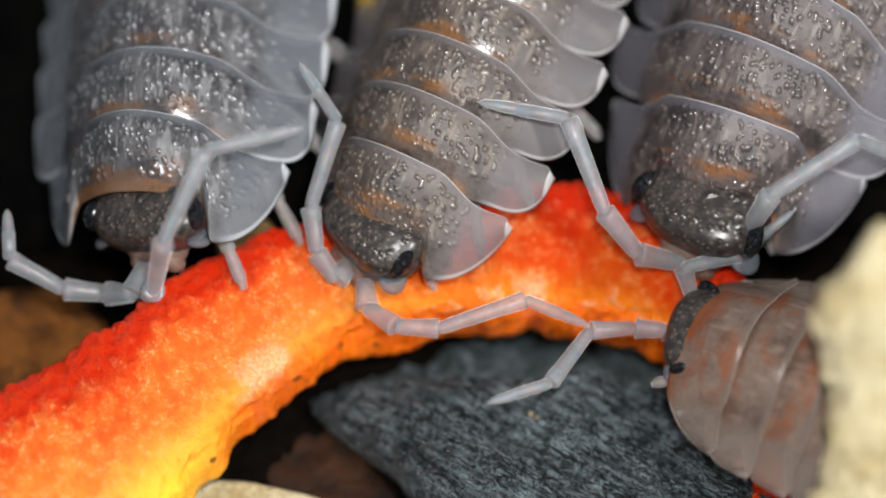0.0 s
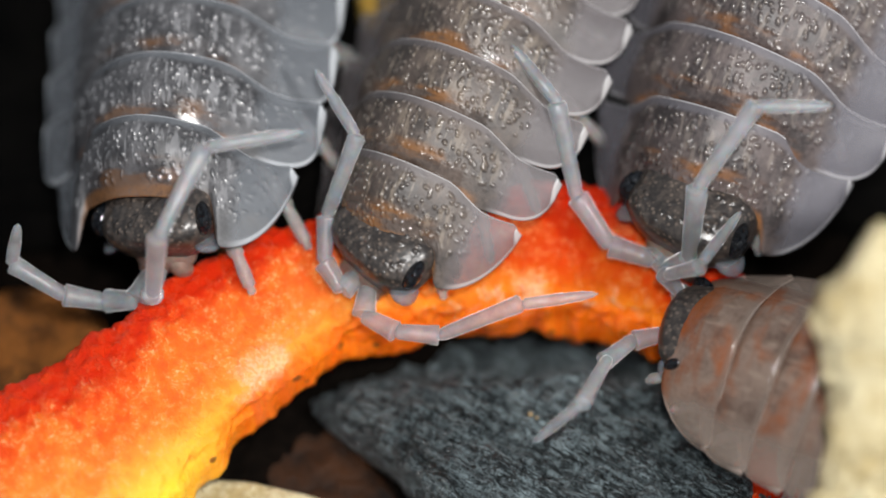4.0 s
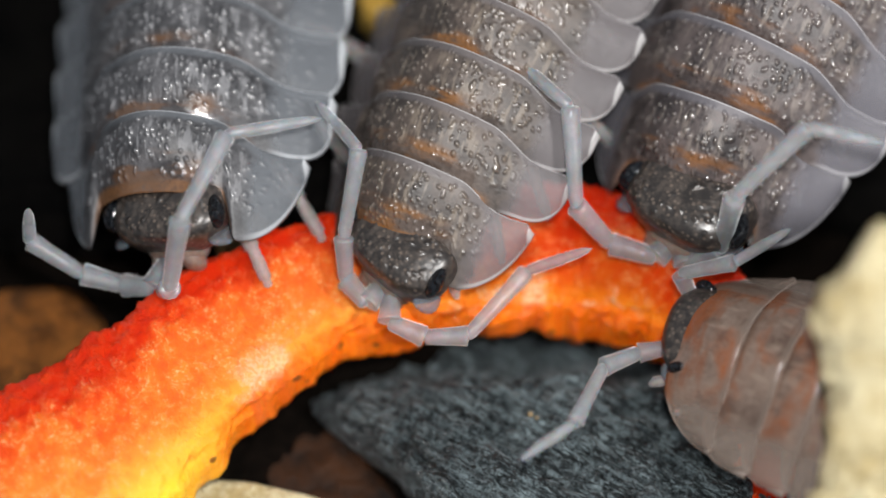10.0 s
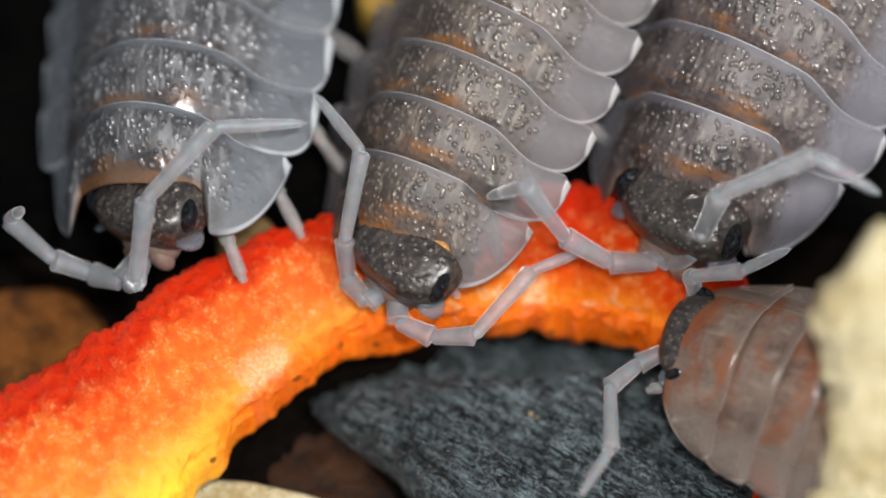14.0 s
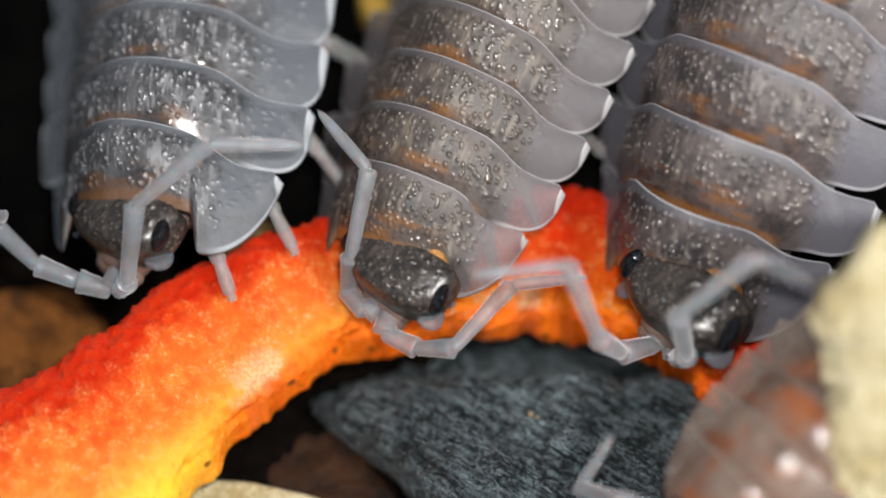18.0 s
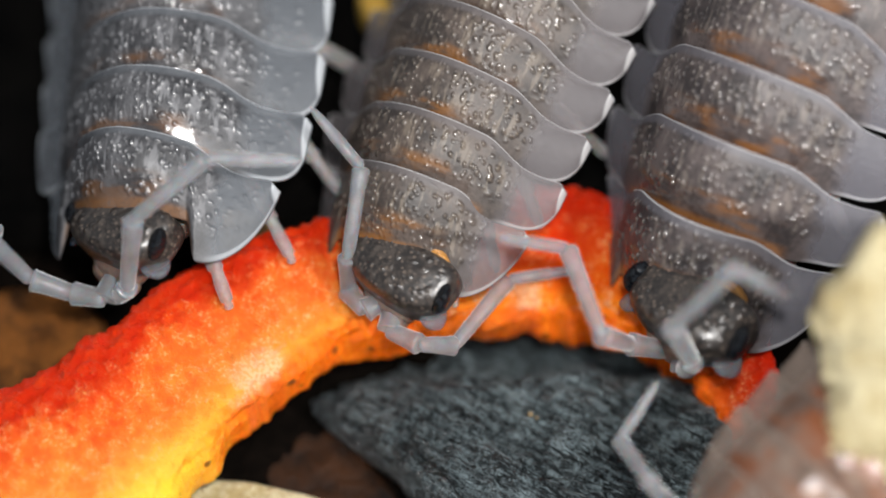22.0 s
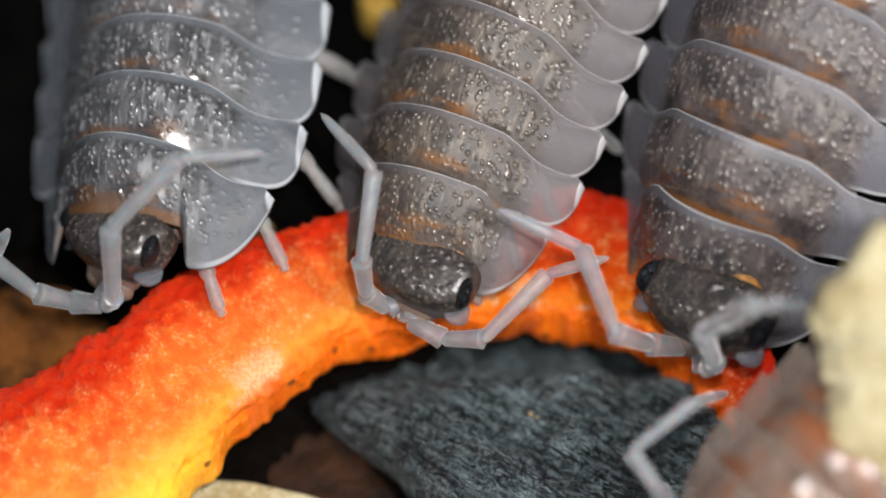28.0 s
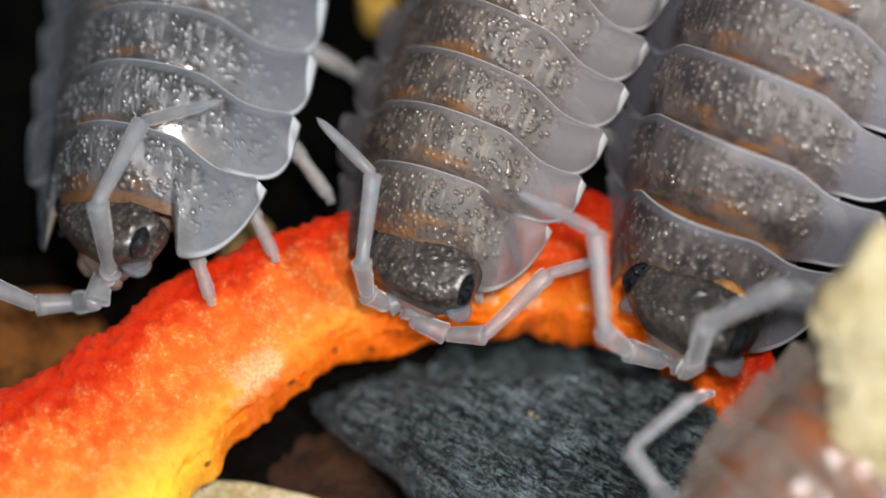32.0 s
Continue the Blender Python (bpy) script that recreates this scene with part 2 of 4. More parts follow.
_o = HEAD.coords()
_g, _n = HEAD.voronoi(_o, 6.8), HEAD.noise(_o, 6.0, 5)
_d = HEAD.span(_g, 0.56, 0.04)
HEAD.bump(_n, 0.00001, 0.5)
HEAD.set(Base_Color=HEAD.mix(HEAD.span(_d, 0.35, 0.85, 0.0, 0.65), HEAD.mix(HEAD.span(_n, 0.4, 0.66), (0.019, 0.016, 0.015), (0.052, 0.042, 0.036)), (0.13, 0.1, 0.08)),
         Roughness=0.3, Specular_IOR_Level=0.5)
HEAD = HEAD.m
LIMB = horn_material("limb_horn", (0.33, 0.34, 0.365), 0.44, 0.2, 2.0, 0.4)
LEG = horn_material("leg_horn", (0.36, 0.335, 0.33), 0.45, 0.25, 5.0, 0.3)
LOBE = horn_material("lobe_horn", (0.12, 0.125, 0.145), 0.5, 0.2)
MOUTH = horn_material("mouth_horn", (0.2, 0.135, 0.11), 0.3)
NECK = rough_material("neck_skin", (0.12, 0.05, 0.016), (0.5, 0.23, 0.05), 1.6, 0.3, 0.00005, (1.0, 1.6, 1.0), 0.5)
BELLY = horn_material("belly_skin", (0.16, 0.13, 0.11), 0.0, 0.5)
EYE = eye_material()
PEPPER = pepper_material()
CHARCOAL = charcoal_material()
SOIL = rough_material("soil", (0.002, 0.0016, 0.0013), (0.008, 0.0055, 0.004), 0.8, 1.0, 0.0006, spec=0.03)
BARK = rough_material("shade_black_bark", (0.0015, 0.0015, 0.0015), (0.005, 0.0045, 0.004), 0.7, 1.0, 0.0006, (0.5, 1.5, 1), 0.03)
LEAF = rough_material("dead_leaf", (0.008, 0.004, 0.0015), (0.3, 0.105, 0.02), 2.0, 0.7, 0.0002)
SHADED_LEAF = rough_material("shaded_leaf", (0.003, 0.0015, 0.0008), (0.034, 0.011, 0.002), 0.5, 0.6, 0.0002)
CRUMB = rough_material("crumb", (0.16, 0.11, 0.06), (0.42, 0.31, 0.17), 3.0, 0.7, 0.00005)
LEAFY = rough_material("rotten_wood", (0.14, 0.08, 0.03), (0.36, 0.24, 0.1), 0.7, 0.8, 0.0003)
YELLOW = rough_material("yellow_wood", (0.62, 0.36, 0.06), (0.9, 0.6, 0.14), 1.3, 0.8, 0.0003)
WOOD = rough_material("pale_wood", (0.52, 0.4, 0.19), (0.83, 0.75, 0.5), 1.3, 0.8, 0.0004)


# ---- mesh tools ----
def mesh_of(name, bm, material):
    if name not in ("flesh", "rind"):
        bmesh.ops.recalc_face_normals(bm, faces=bm.faces)
    me = bpy.data.meshes.new(name)
    bm.to_mesh(me)
    bm.free()
    me.materials.append(material)
    for p in me.polygons:
        p.use_smooth = True
    return me


def part(name, bm, material, parent, label=""):
    """One mesh object under a thing or under a part, its mesh in millimetres of the parent's space."""
    bmesh.ops.scale(bm, vec=(MM, MM, MM), verts=bm.verts)
    ob = new(name, mesh_of(name, bm, material))
    ob.parent = parent
    return tagged(ob, label) if label else ob


def thing(name, bm, material, m=None):
    bmesh.ops.scale(bm, vec=(MM, MM, MM), verts=bm.verts)
    ob = new(name, mesh_of(name, bm, material))
    if m is not None:
        ob.matrix_world = m
    return ob


def smooth(a, b, x):
    x = min(1, max(0, (x - a) / (b - a)))
    return x * x * (3 - 2 * x)


def sheet(bm, cols, rows, place, thick):
    """A closed plate: place(u, v) gives the outer skin for u and v in 0..1; the inner skin lies thick below."""
    uv = bm.loops.layers.uv.verify()
    grid = [[], []]
    for j in range(rows + 1):
        for side in (0, 1):
            grid[side].append([bm.verts.new(place(i / cols, j / rows) - Vector((0, 0, thick * side))) for i in range(cols + 1)])

    def face(corners, spots):
        f = bm.faces.new(corners)
        for loop, (a, b) in zip(f.loops, spots):
            loop[uv].uv = (a / cols, b / rows)

    for j in range(rows):
        for i in range(cols):
            s = ((i, j), (i + 1, j), (i + 1, j + 1), (i, j + 1))
            face([grid[0][b][a] for a, b in s], s)
            face([grid[1][b][a] for a, b in s[::-1]], s[::-1])
    ring = [(i, 0) for i in range(cols)] + [(cols, j) for j in range(rows)] + [(i, rows) for i in range(cols, 0, -1)] + [(0, j) for j in range(rows, 0, -1)]
    for k, s in enumerate(ring):
        e = ring[(k + 1) % len(ring)]
        face([grid[0][s[1]][s[0]], grid[1][s[1]][s[0]], grid[1][e[1]][e[0]], grid[0][e[1]][e[0]]], (s, s, e, e))
    return bm


def tube(bm, path, sides=10, flat=1.0):
    """A closed tube through (point, radius) pairs."""
    rings = []
    for k, (p, r) in enumerate(path):
        a = path[max(0, k - 1)][0]
        b = path[min(len(path) - 1, k + 1)][0]
        d = (Vector(b) - Vector(a)).normalized()
        s = d.orthogonal().normalized() if abs(d.x) > 0.9 else d.cross(Vector((1, 0, 0))).normalized()
        q = d.cross(s)
        rings.append([bm.verts.new(Vector(p) + (s * math.cos(t) * r + q * math.sin(t) * r * flat)) for t in (2 * math.pi * i / sides for i in range(sides))])
    for a, b in zip(rings, rings[1:]):
        for i in range(sides):
            bm.faces.new((a[i], a[(i + 1) % sides], b[(i + 1) % sides], b[i]))
    bm.faces.new(rings[0][::-1])
    bm.faces.new(rings[-1])
    return bm


def blob(bm, centre, size, seg=24, rings=14, power=1.0, turn=None):
    """A rounded body; power below 1 makes it boxier."""
    def pw(v):
        return math.copysign(abs(v) ** power, v)
    rows = []
    for j in range(1, rings):
        th = math.pi * j / rings
        rows.append([(pw(math.sin(th)) * pw(math.cos(p)), pw(math.sin(th)) * pw(math.sin(p)), pw(math.cos(th))) for p in (2 * math.pi * i / seg for i in range(seg))])
    def v(c):
        q = Vector((c[0] * size[0], c[1] * size[1], c[2] * size[2]))
        return bm.verts.new(Vector(centre) + (turn @ q if turn else q))
    top, bottom = v((0, 0, 1)), v((0, 0, -1))
    rows = [[v(c) for c in r] for r in rows]
    for a, b in zip(rows, rows[1:]):
        for i in range(seg):
            bm.faces.new((a[i], b[i], b[(i + 1) % seg], a[(i + 1) % seg]))
    for i in range(seg):
        bm.faces.new((top, rows[0][i], rows[0][(i + 1) % seg]))
        bm.faces.new((bottom, rows[-1][(i + 1) % seg], rows[-1][i]))
    return bm


# ---- woodlice ----
STEP = 1.48       # millimetres from plate to plate
BROAD = (2.26, 0.95, 1.014, 1.06, 0.29, 0.06, -0.14, 0.62, 2.9)       # height, first and other widths, flare, bay and corner of the rear edge, reach and rounding of the lobes
FULL = BROAD[:6] + (0.02, 0.62, 4.0)
NARROW = (1.95, 1.0, 1.0, 0.95, 0.06, 0.06, 0.2, 0.68, 2.6)
WIDTHS = (2.62, 2.86, 2.96, 3.0, 2.98, 2.86, 2.62)


def back_plate(k, size, lobe, notch=0.0, shape=BROAD, grains=1.0, seed=0, rough_lobes=0.0, brim=0.66):
    """Plate k of the seven: x across, y forward, z up, in millimetres; a granular dome with flatter, flared side lobes."""
    tall, first, wide, flare, bay, corner, extra, turn, power = shape
    w, long, high = WIDTHS[k] * (wide if k else first), STEP, tall - 0.05 * abs(k - 3)
    cols, rows = ((280, 70) if k < 3 else (220, 56) if k < 5 else (72, 18)) if grains else (72, 18)
    made = {}

    def place(u, v):
        if (u, v) in made:
            return made[u, v][0]
        s = 2 * u - 1
        a = abs(s)
        f = 1 - 1.2 * a * a if a < 0.6 else 0.568 - 1.44 * (a - 0.6) + flare * (a - 0.6) ** 2
        front = long * 0.62 + extra * smooth(0.5, 0.75, a)
        rear = -long * 0.5 + bay * smooth(0.45, 0.76, a) - corner * smooth(0.8, 1.0, a)
        bend, curve = turn, power
        if k == 0:
            front = long * brim + (lobe + long * (0.66 - brim)) * smooth(0.5, 0.6, a)
            bend, curve = 0.6, 1.6
        front -= (notch if k else notch * 0.3) * smooth(0.5, 0.8, a)
        rear -= notch * 0.1 * smooth(0.72, 0.97, a)
        t = min(1.0, max(0.0, (a - bend) / (1.0 - bend)))
        front = rear + 0.05 + (front - rear - 0.05) * max(0.0, 1 - t ** curve) ** (1 / curve)
        rear += 0.1 * smooth(0.94, 1.0, a) ** 2
        front = max(front, rear + 0.02)
        y = front + (rear - front) * v
        lift = 0.12 * math.sin(math.pi * min(1, v * 0.95)) + 0.16 * v - (0.42 if k == 0 else 0.32) * (1 - v) ** 2
        p = Vector((s * w, y, 0.02 + high * f + lift * (1 - 0.6 * a)))
        grain = 0.0
        if grains and a < 0.95:
            zone = smooth(0.24, 0.4, v + 0.06 * noise.noise(p * 3)) * smooth(0.95, 0.88, v) * smooth(0.8, 0.62, a + 0.05 * noise.noise(p * 2.0))
            if k == 0 and a < 0.55:
                zone = max(zone, smooth(0.1, 0.22, v) * smooth(0.95, 0.88, v) * smooth(0.55, 0.45, a))
            if rough_lobes:
                zone = max(zone, rough_lobes * smooth(0.6, 0.7, a) * smooth(0.95, 0.85, a) * smooth(0.12, 0.25, v) * smooth(0.93, 0.82, v))
            if zone > 0:
                q = Vector((p.x * 1.2, y * 0.9, p.z * 0.35)) + 0.1 * noise.noise_vector(p * 3.1)
                d = noise.voronoi(q * 7.3 + Vector((seed * 9.7, k * 5.3, 1)))[0][0]
                grain = max(0.0, 1 - (d / 0.42) ** 2) * zone * min(1.0, 0.85 + 0.5 * noise.noise(p * 2.3 + Vector((0, k, seed))))
        p.z += grain * 0.055 * grains
        p.x += grain * 0.02 * s * grains
        made[u, v] = (p * size, grain)
        return made[u, v][0]

    bm = bmesh.new()
    layer = bm.verts.layers.float.new("grain")
    sheet(bm, cols, rows, place, 0.06 * size)
    bm.verts.ensure_lookup_table()
    n = cols + 1
    for i, v in enumerate(bm.verts):
        v[layer] = made[(i % n) / cols, (i // n // 2) / rows][1]
    return bm


def leg_mesh(side, k, size, reach, sag=0.0):
    """A walking leg of four joints, reaching out and down."""
    out = (2.3, 3.3, 4.0, 4.4, 3.4, 3.0, 2.4)[k] * reach
    lean = (2.4, 2.7, 2.5, 0.7, -1.2, -1.9, -2.3)[k] * reach
    foot = (0.3, 0.3, 0.1, -0.9, -1.3, -1.3, -1.3)[k]
    p = [Vector((side * 1.0, 0, 0.3)), Vector((side * (0.8 + out * 0.3), lean * 0.15, 0.5)), Vector((side * out * 0.68, lean * 0.35, 0.62)),
         Vector((side * out * 0.86, lean * 0.68, 0.4 + foot * 0.4)), Vector((side * out, lean * 0.97, foot + 0.12)), Vector((side * out, lean, foot))]
    for q in p[1:]:
        q.z -= sag * (abs(q.x) - 1.0)
    r = (0.2, 0.19, 0.17, 0.14, 0.09, 0.03)
    path = []
    for i in range(5):
        path += [(p[i] * size, r[i] * size * 0.85), (p[i].lerp(p[i + 1], 0.5) * size, r[i] * size), (p[i].lerp(p[i + 1], 0.93) * size, r[i] * size * 0.95)]
    path.append((p[5] * size, r[5] * size))
    return tube(bmesh.new(), path, 8)


def antenna_piece(long, thick, last):
    """One joint of an antenna along +z, wider at its far end; the last one ends in a point."""
    if last:
        a = [(0, 0.5), (0.04, 0.78), (0.25, 0.82), (0.55, 0.8), (0.575, 0.66), (0.6, 0.74), (0.8, 0.62), (0.93, 0.4), (0.97, 0.16), (1.0, 0.04)]
    else:
        a = [(-0.03, 0.35), (0.0, 0.62), (0.06, 0.8), (0.3, 0.86), (0.7, 0.95), (0.9, 1.04), (0.975, 1.08), (1.0, 0.9), (1.01, 0.5)]
    return tube(bmesh.new(), [(Vector((0, 0, q * long)), r * thick) for q, r in a], 10)


HEAD_AT = Vector((0, 0, 1.35))        # the middle of the head's top over the animal's base


def woodlouse(key, size, label, reach, step=1.19, tuck=1.6, lobe=0.42, roll=17.0, notch=0.0, lean=10.0, shape=BROAD, brow_size=1.0, body=None, turns=(14, 17), sag=0.0, yaw=0.0, brim=0.66):
    root = tagged(new("woodlouse"), label, "woodlouse", "woodlice at the pepper")
    beast = {"root": root, "key": key, "size": size, "rows": [], "left": [], "right": [], "plates": [], "tail": [], "step": step, "tuck": tuck, "roll": roll, "lean": lean, "body": body, "turns": turns, "yaw": yaw}
    hs = size * brow_size
    grains = key != "d"
    # head, with its origin in the middle of the head's top
    bm = blob(bmesh.new(), (0, 0, -0.5 * hs), (1.2 * hs, 0.7 * hs, 0.58 * hs), 150, 70, 0.58)
    for v in bm.verts:
        v.co.y -= 0.2 * hs * (v.co.x / hs / 1.3) ** 2
        v.co.z -= 0.14 * hs * (v.co.x / hs / 1.3) ** 2
        q = v.co / hs
        zone = smooth(-0.64, -0.52, q.y + 0.2 * q.x ** 2) * smooth(0.66, 0.5, q.y + 0.2 * q.x ** 2) * smooth(-0.5, -0.3, q.z) * smooth(1.12, 0.98, abs(q.x))
        if zone > 0 and grains:
            d = noise.voronoi(Vector((q.x * 1.05, q.y * 0.95, q.z * 0.35)) * 6.6 + Vector((0, 0, ord(key))))[0][0]
            v.co.z += 0.045 * hs * max(0.0, 1 - (d / 0.42) ** 2) * zone
    head = part("head", bm, HEAD, root, "dark granular head")
    for side in (-1, 1):
        turn = Euler((0.15, side * 0.55, -side * 0.35)).to_matrix()
        part("compound_eye", blob(bmesh.new(), Vector((side * 1.1, -0.02, -0.38)) * hs, Vector((0.18, 0.36, 0.32)) * hs, 20, 12, 1.0, turn), EYE, head, "glossy black faceted eye")
        part("side_lobe", blob(bmesh.new(), Vector((side * 1.06, 0.3, -0.74)) * hs, Vector((0.3, 0.32, 0.1)) * hs, 16, 10, 0.9, turn), LOBE, head)
    def brow(u, v):
        s = 2 * u - 1
        return Vector((s * 1.0, 0.55 + 0.14 * v - 0.2 * s * s, -0.6 - 0.26 * v * (1 - 0.6 * s * s))) * hs
    part("front_lobe", sheet(bmesh.new(), 20, 6, brow, 0.05 * hs), LOBE, head)
    part("mouth", blob(bmesh.new(), Vector((0, 0.42, -1.0)) * hs, Vector((0.66, 0.42, 0.46)) * hs, 24, 14, 0.85), MOUTH, head, "pale pinkish mouth")
    for side in (-1, 1):
        part("jaw", blob(bmesh.new(), Vector((side * 0.34, 0.72, -1.12)) * hs, Vector((0.24, 0.2, 0.32)) * hs, 14, 10), MOUTH, head)
    neck = blob(bmesh.new(), Vector((0, -0.62, -0.52)) * hs, Vector((0.8, 0.34, 0.44)) * hs, 28, 12, 0.8)
    part("neck_fold", neck, NECK, head, "orange-brown skin fold")
    beast["head"] = head
    for k in range(7):
        plate = part("back_plate", back_plate(k, size, lobe, notch, shape, 0.0 if key == "d" else 1.0, ord(key) - 96, {"a": 0.75, "b": 0.15, "c": 0.2, "d": 0.0}[key], brim), SHELL[key], root)
        w = WIDTHS[k]
        part("belly", blob(bmesh.new(), Vector((0, 0, 0.62)) * size, Vector((w * 0.5, STEP * 0.6, 0.5)) * size, 18, 8, 0.8), BELLY, plate)
        for side in (-1, 1):
            part("leg", leg_mesh(side, k, size, reach[side > 0], sag if side < 0 else 0.0), LEG, plate)
        beast["plates"].append(plate)
    # tail plates
    for k in range(5):
        w, long = 2.0 - 0.16 * k, 0.5
        def place(u, v, w=w, k=k):
            s = 2 * u - 1
            a = abs(s)
            rear = -0.3 - 0.35 * smooth(0.6, 0.95, a)
            y = 0.35 + (rear - 0.35) * v
            return Vector((s * w, y, (1.35 - 0.12 * k) * (1 - a ** 2.2) + 0.1 + 0.06 * v)) * size
        plate = part("tail_plate", sheet(bmesh.new(), 30, 6, place, 0.06 * size), SHELL[key], root)
        beast["tail"].append((plate, 0.5 * k))
    def end(u, v):
        s = 2 * u - 1
        return Vector((s * (1.0 - 0.92 * v ** 0.8), 0.3 - 1.25 * v, 0.75 * (1 - abs(s) ** 2) * (1 - 0.6 * v) + 0.15)) * size
    beast["tail"].append((part("telson", sheet(bmesh.new(), 20, 10, end, 0.06 * size), SHELL[key], root), 2.5))
    for side in (-1, 1):
        p = [(Vector((side * 0.7, 0, 0.3)) * size, 0.2 * size), (Vector((side * 0.95, -0.6, 0.3)) * size, 0.22 * size),
             (Vector((side * 1.05, -1.2, 0.28)) * size, 0.15 * size), (Vector((side * 1.1, -1.75, 0.25)) * size, 0.02 * size)]
        beast["tail"].append((part("uropod", tube(bmesh.new(), p, 10), SHELL[key], root), 2.7))
    return beast


def creep(beast, t, x, y, head_turn, front, rear, dip=0.0, dip_rear=0.0):
    """Notes where the beast is: its head's middle, the head's own turn, the heading of its front and rear (0 is towards the viewer), and how far each leans head down."""
    beast["rows"].append((t, x, y, head_turn, front, rear, dip, dip_rear))


def facing(spot, heading, pitch=0.0, roll=0.0):
    """A pose in metres at spot (millimetres) whose +y points along the heading, in degrees."""
    return Matrix.Translation(spot * MM) @ Euler((0, 0, math.pi - radians(heading))).to_matrix().to_4x4() @ pose(0, 0, 0, pitch, roll, 0)


def settle(beast, base):
    """Keys the body along a bending line from head to tail."""
    size = beast["size"]
    tracks = {}
    for t, x, y, turn, front, rear, dip, dip_rear in beast["rows"]:
        low = base(t)
        spot = on(x, y, low + HEAD_AT.z * size)
        brow = spot
        sway, shift, nod = beast["lean"], None, dip
        if beast["body"]:
            # how the body lies behind its head, before and after it turns
            f = smooth(*beast["turns"], t)
            dx, dy, df, dr, dip, dip_rear, sway, hx, hy = (p + (q - p) * f for p, q in zip(*beast["body"]))
            front, rear, shift = front + df, rear + dr, Vector((dx, dy, 0))
            brow = on(x + hx, y + hy, low + HEAD_AT.z * size)
        # the body leans to one side round a line through its middle
        tip = pose(0, 0, 0.2 * size * MM, 0, sway, 0) @ pose(0, 0, -0.2 * size * MM)

        def back(k):
            """The way backwards along the body at plate k."""
            f = min(1, max(0, k / 4))
            h, p = radians(front + (rear - front) * f), radians(dip + (dip_rear - dip) * f)
            return Vector((math.sin(h) * math.cos(p), math.cos(h) * math.cos(p), math.sin(p)))

        poses = [(beast["head"], facing(brow, turn + beast["yaw"], -12 - nod, beast["roll"]))]
        lean = facing(Vector((0, 0, 0)), front, -dip).to_3x3() @ Vector((0, 0, 1))
        point = spot - lean * HEAD_AT.z * size + back(0) * beast["tuck"] * size
        if shift:
            point = Vector((spot.x, spot.y, low)) + shift
        for k, plate in enumerate(beast["plates"]):
            f = min(1, k / 4)
            poses.append((plate, facing(point, front + (rear - front) * f, -(dip + (dip_rear - dip) * f) - (3 if k == 0 else 0)) @ tip))
            last = point
            point = point + back(k + 0.5) * beast["step"] * size
        point = last + back(7) * STEP * 0.85 * size
        for plate, off in beast["tail"]:
            poses.append((plate, facing(point + back(7) * off * size, rear, -dip_rear) @ tip))
        home = poses[1][1]
        tracks.setdefault(beast["root"], []).append((t, home))
        for ob, m in poses:
            tracks.setdefault(ob, []).append((t, home.inverted() @ m))
    beast["home"] = tracks[beast["root"]]
    beast["heads"] = [(t, h @ m) for (t, h), (_, m) in zip(tracks[beast["root"]], tracks[beast["head"]])]
    for ob, rows in tracks.items():
        walk(ob, rows)


def pose_at(rows, t):
    """The pose between rows of (seconds, pose)."""
    if t <= rows[0][0]:
        return rows[0][1]
    for (a, m), (b, n) in zip(rows, rows[1:]):
        if t <= b:
            return m.lerp(n, (t - a) / (b - a))
    return rows[-1][1]


def swing(beast, side, t, *xy):
    """Notes the joints of an antenna, base to tip, on the sharp plane."""
    beast[side].append((t, [(xy[i], xy[i + 1]) for i in range(0, 10, 2)]))


def ray_point(x, y, start, long, wish):
    """The point on the line of sight through x, y that lies long millimetres from start, the nearer one to wish."""
    a, b = at(x, y, 12.0), at(x, y, -12.0)
    d = (b - a).normalized()
    mid = a + d * (start - a).dot(d)
    gap = (mid - start).length
    if gap >= long:
        return start + (mid - start) * (long / gap)
    h = math.sqrt(long * long - gap * gap)
    return min((mid + d * h, mid - d * h), key=lambda p: (p - wish).length)


def antenna(beast, side, base, rise, thick):
    """Builds the pieces of one antenna and keys them; rise: heights of the five joints over the animal's base."""
    size = beast["size"]
    wished = []
    for t, joints in beast[side]:
        wished.append((t, [on(x, y, base(t) + h) for (x, y), h in zip(joints, rise)]))
    long = []
    for k in range(4):
        spans = sorted((p[k + 1] - p[k]).length for _, p in wished)
        long.append(spans[int(len(spans) * 0.72)])
    pieces = [part("antenna_joint", antenna_piece(q, thick * f, k == 4), LIMB, beast["root"])
              for k, (q, f) in enumerate(zip([0.62 * size] + long, (1.25, 1.12, 1.05, 0.92, 0.8)))]
    tracks = [[] for _ in pieces]
    for (t, joints), (_, wish) in zip(beast[side], wished):
        head = pose_at(beast["heads"], t)
        root = head @ (Vector((0, 0.35, -0.95)) * size * MM) / MM
        first = wish[0]
        chain = [first + (root - first).normalized() * 0.62 * size, first]
        for k in range(4):
            chain.append(ray_point(*joints[k + 1], chain[-1], long[k], wish[k + 1]))
        home = pose_at(beast["home"], t)
        for k in range(5):
            d = chain[k + 1] - chain[k]
            m = Matrix.Translation(chain[k] * MM) @ Vector((0, 0, 1)).rotation_difference(d).to_matrix().to_4x4()
            tracks[k].append((t, home.inverted() @ m))
    for ob, rows in zip(pieces, tracks):
        full = [rows[0]]
        for (t0, m), (t1, n) in zip(rows, rows[1:]):
            wide = m.to_quaternion().rotation_difference(n.to_quaternion()).angle
            wide = min(wide, 2 * math.pi - wide)
            for i in range(1, 3 if wide > 1.2 else 1):
                full.append((t0 + (t1 - t0) * i / 3, m.lerp(n, i / 3)))
            full.append((t1, n))
        if full[-1][0] < 32.0:
            full.append((32.0, full[-1][1]))
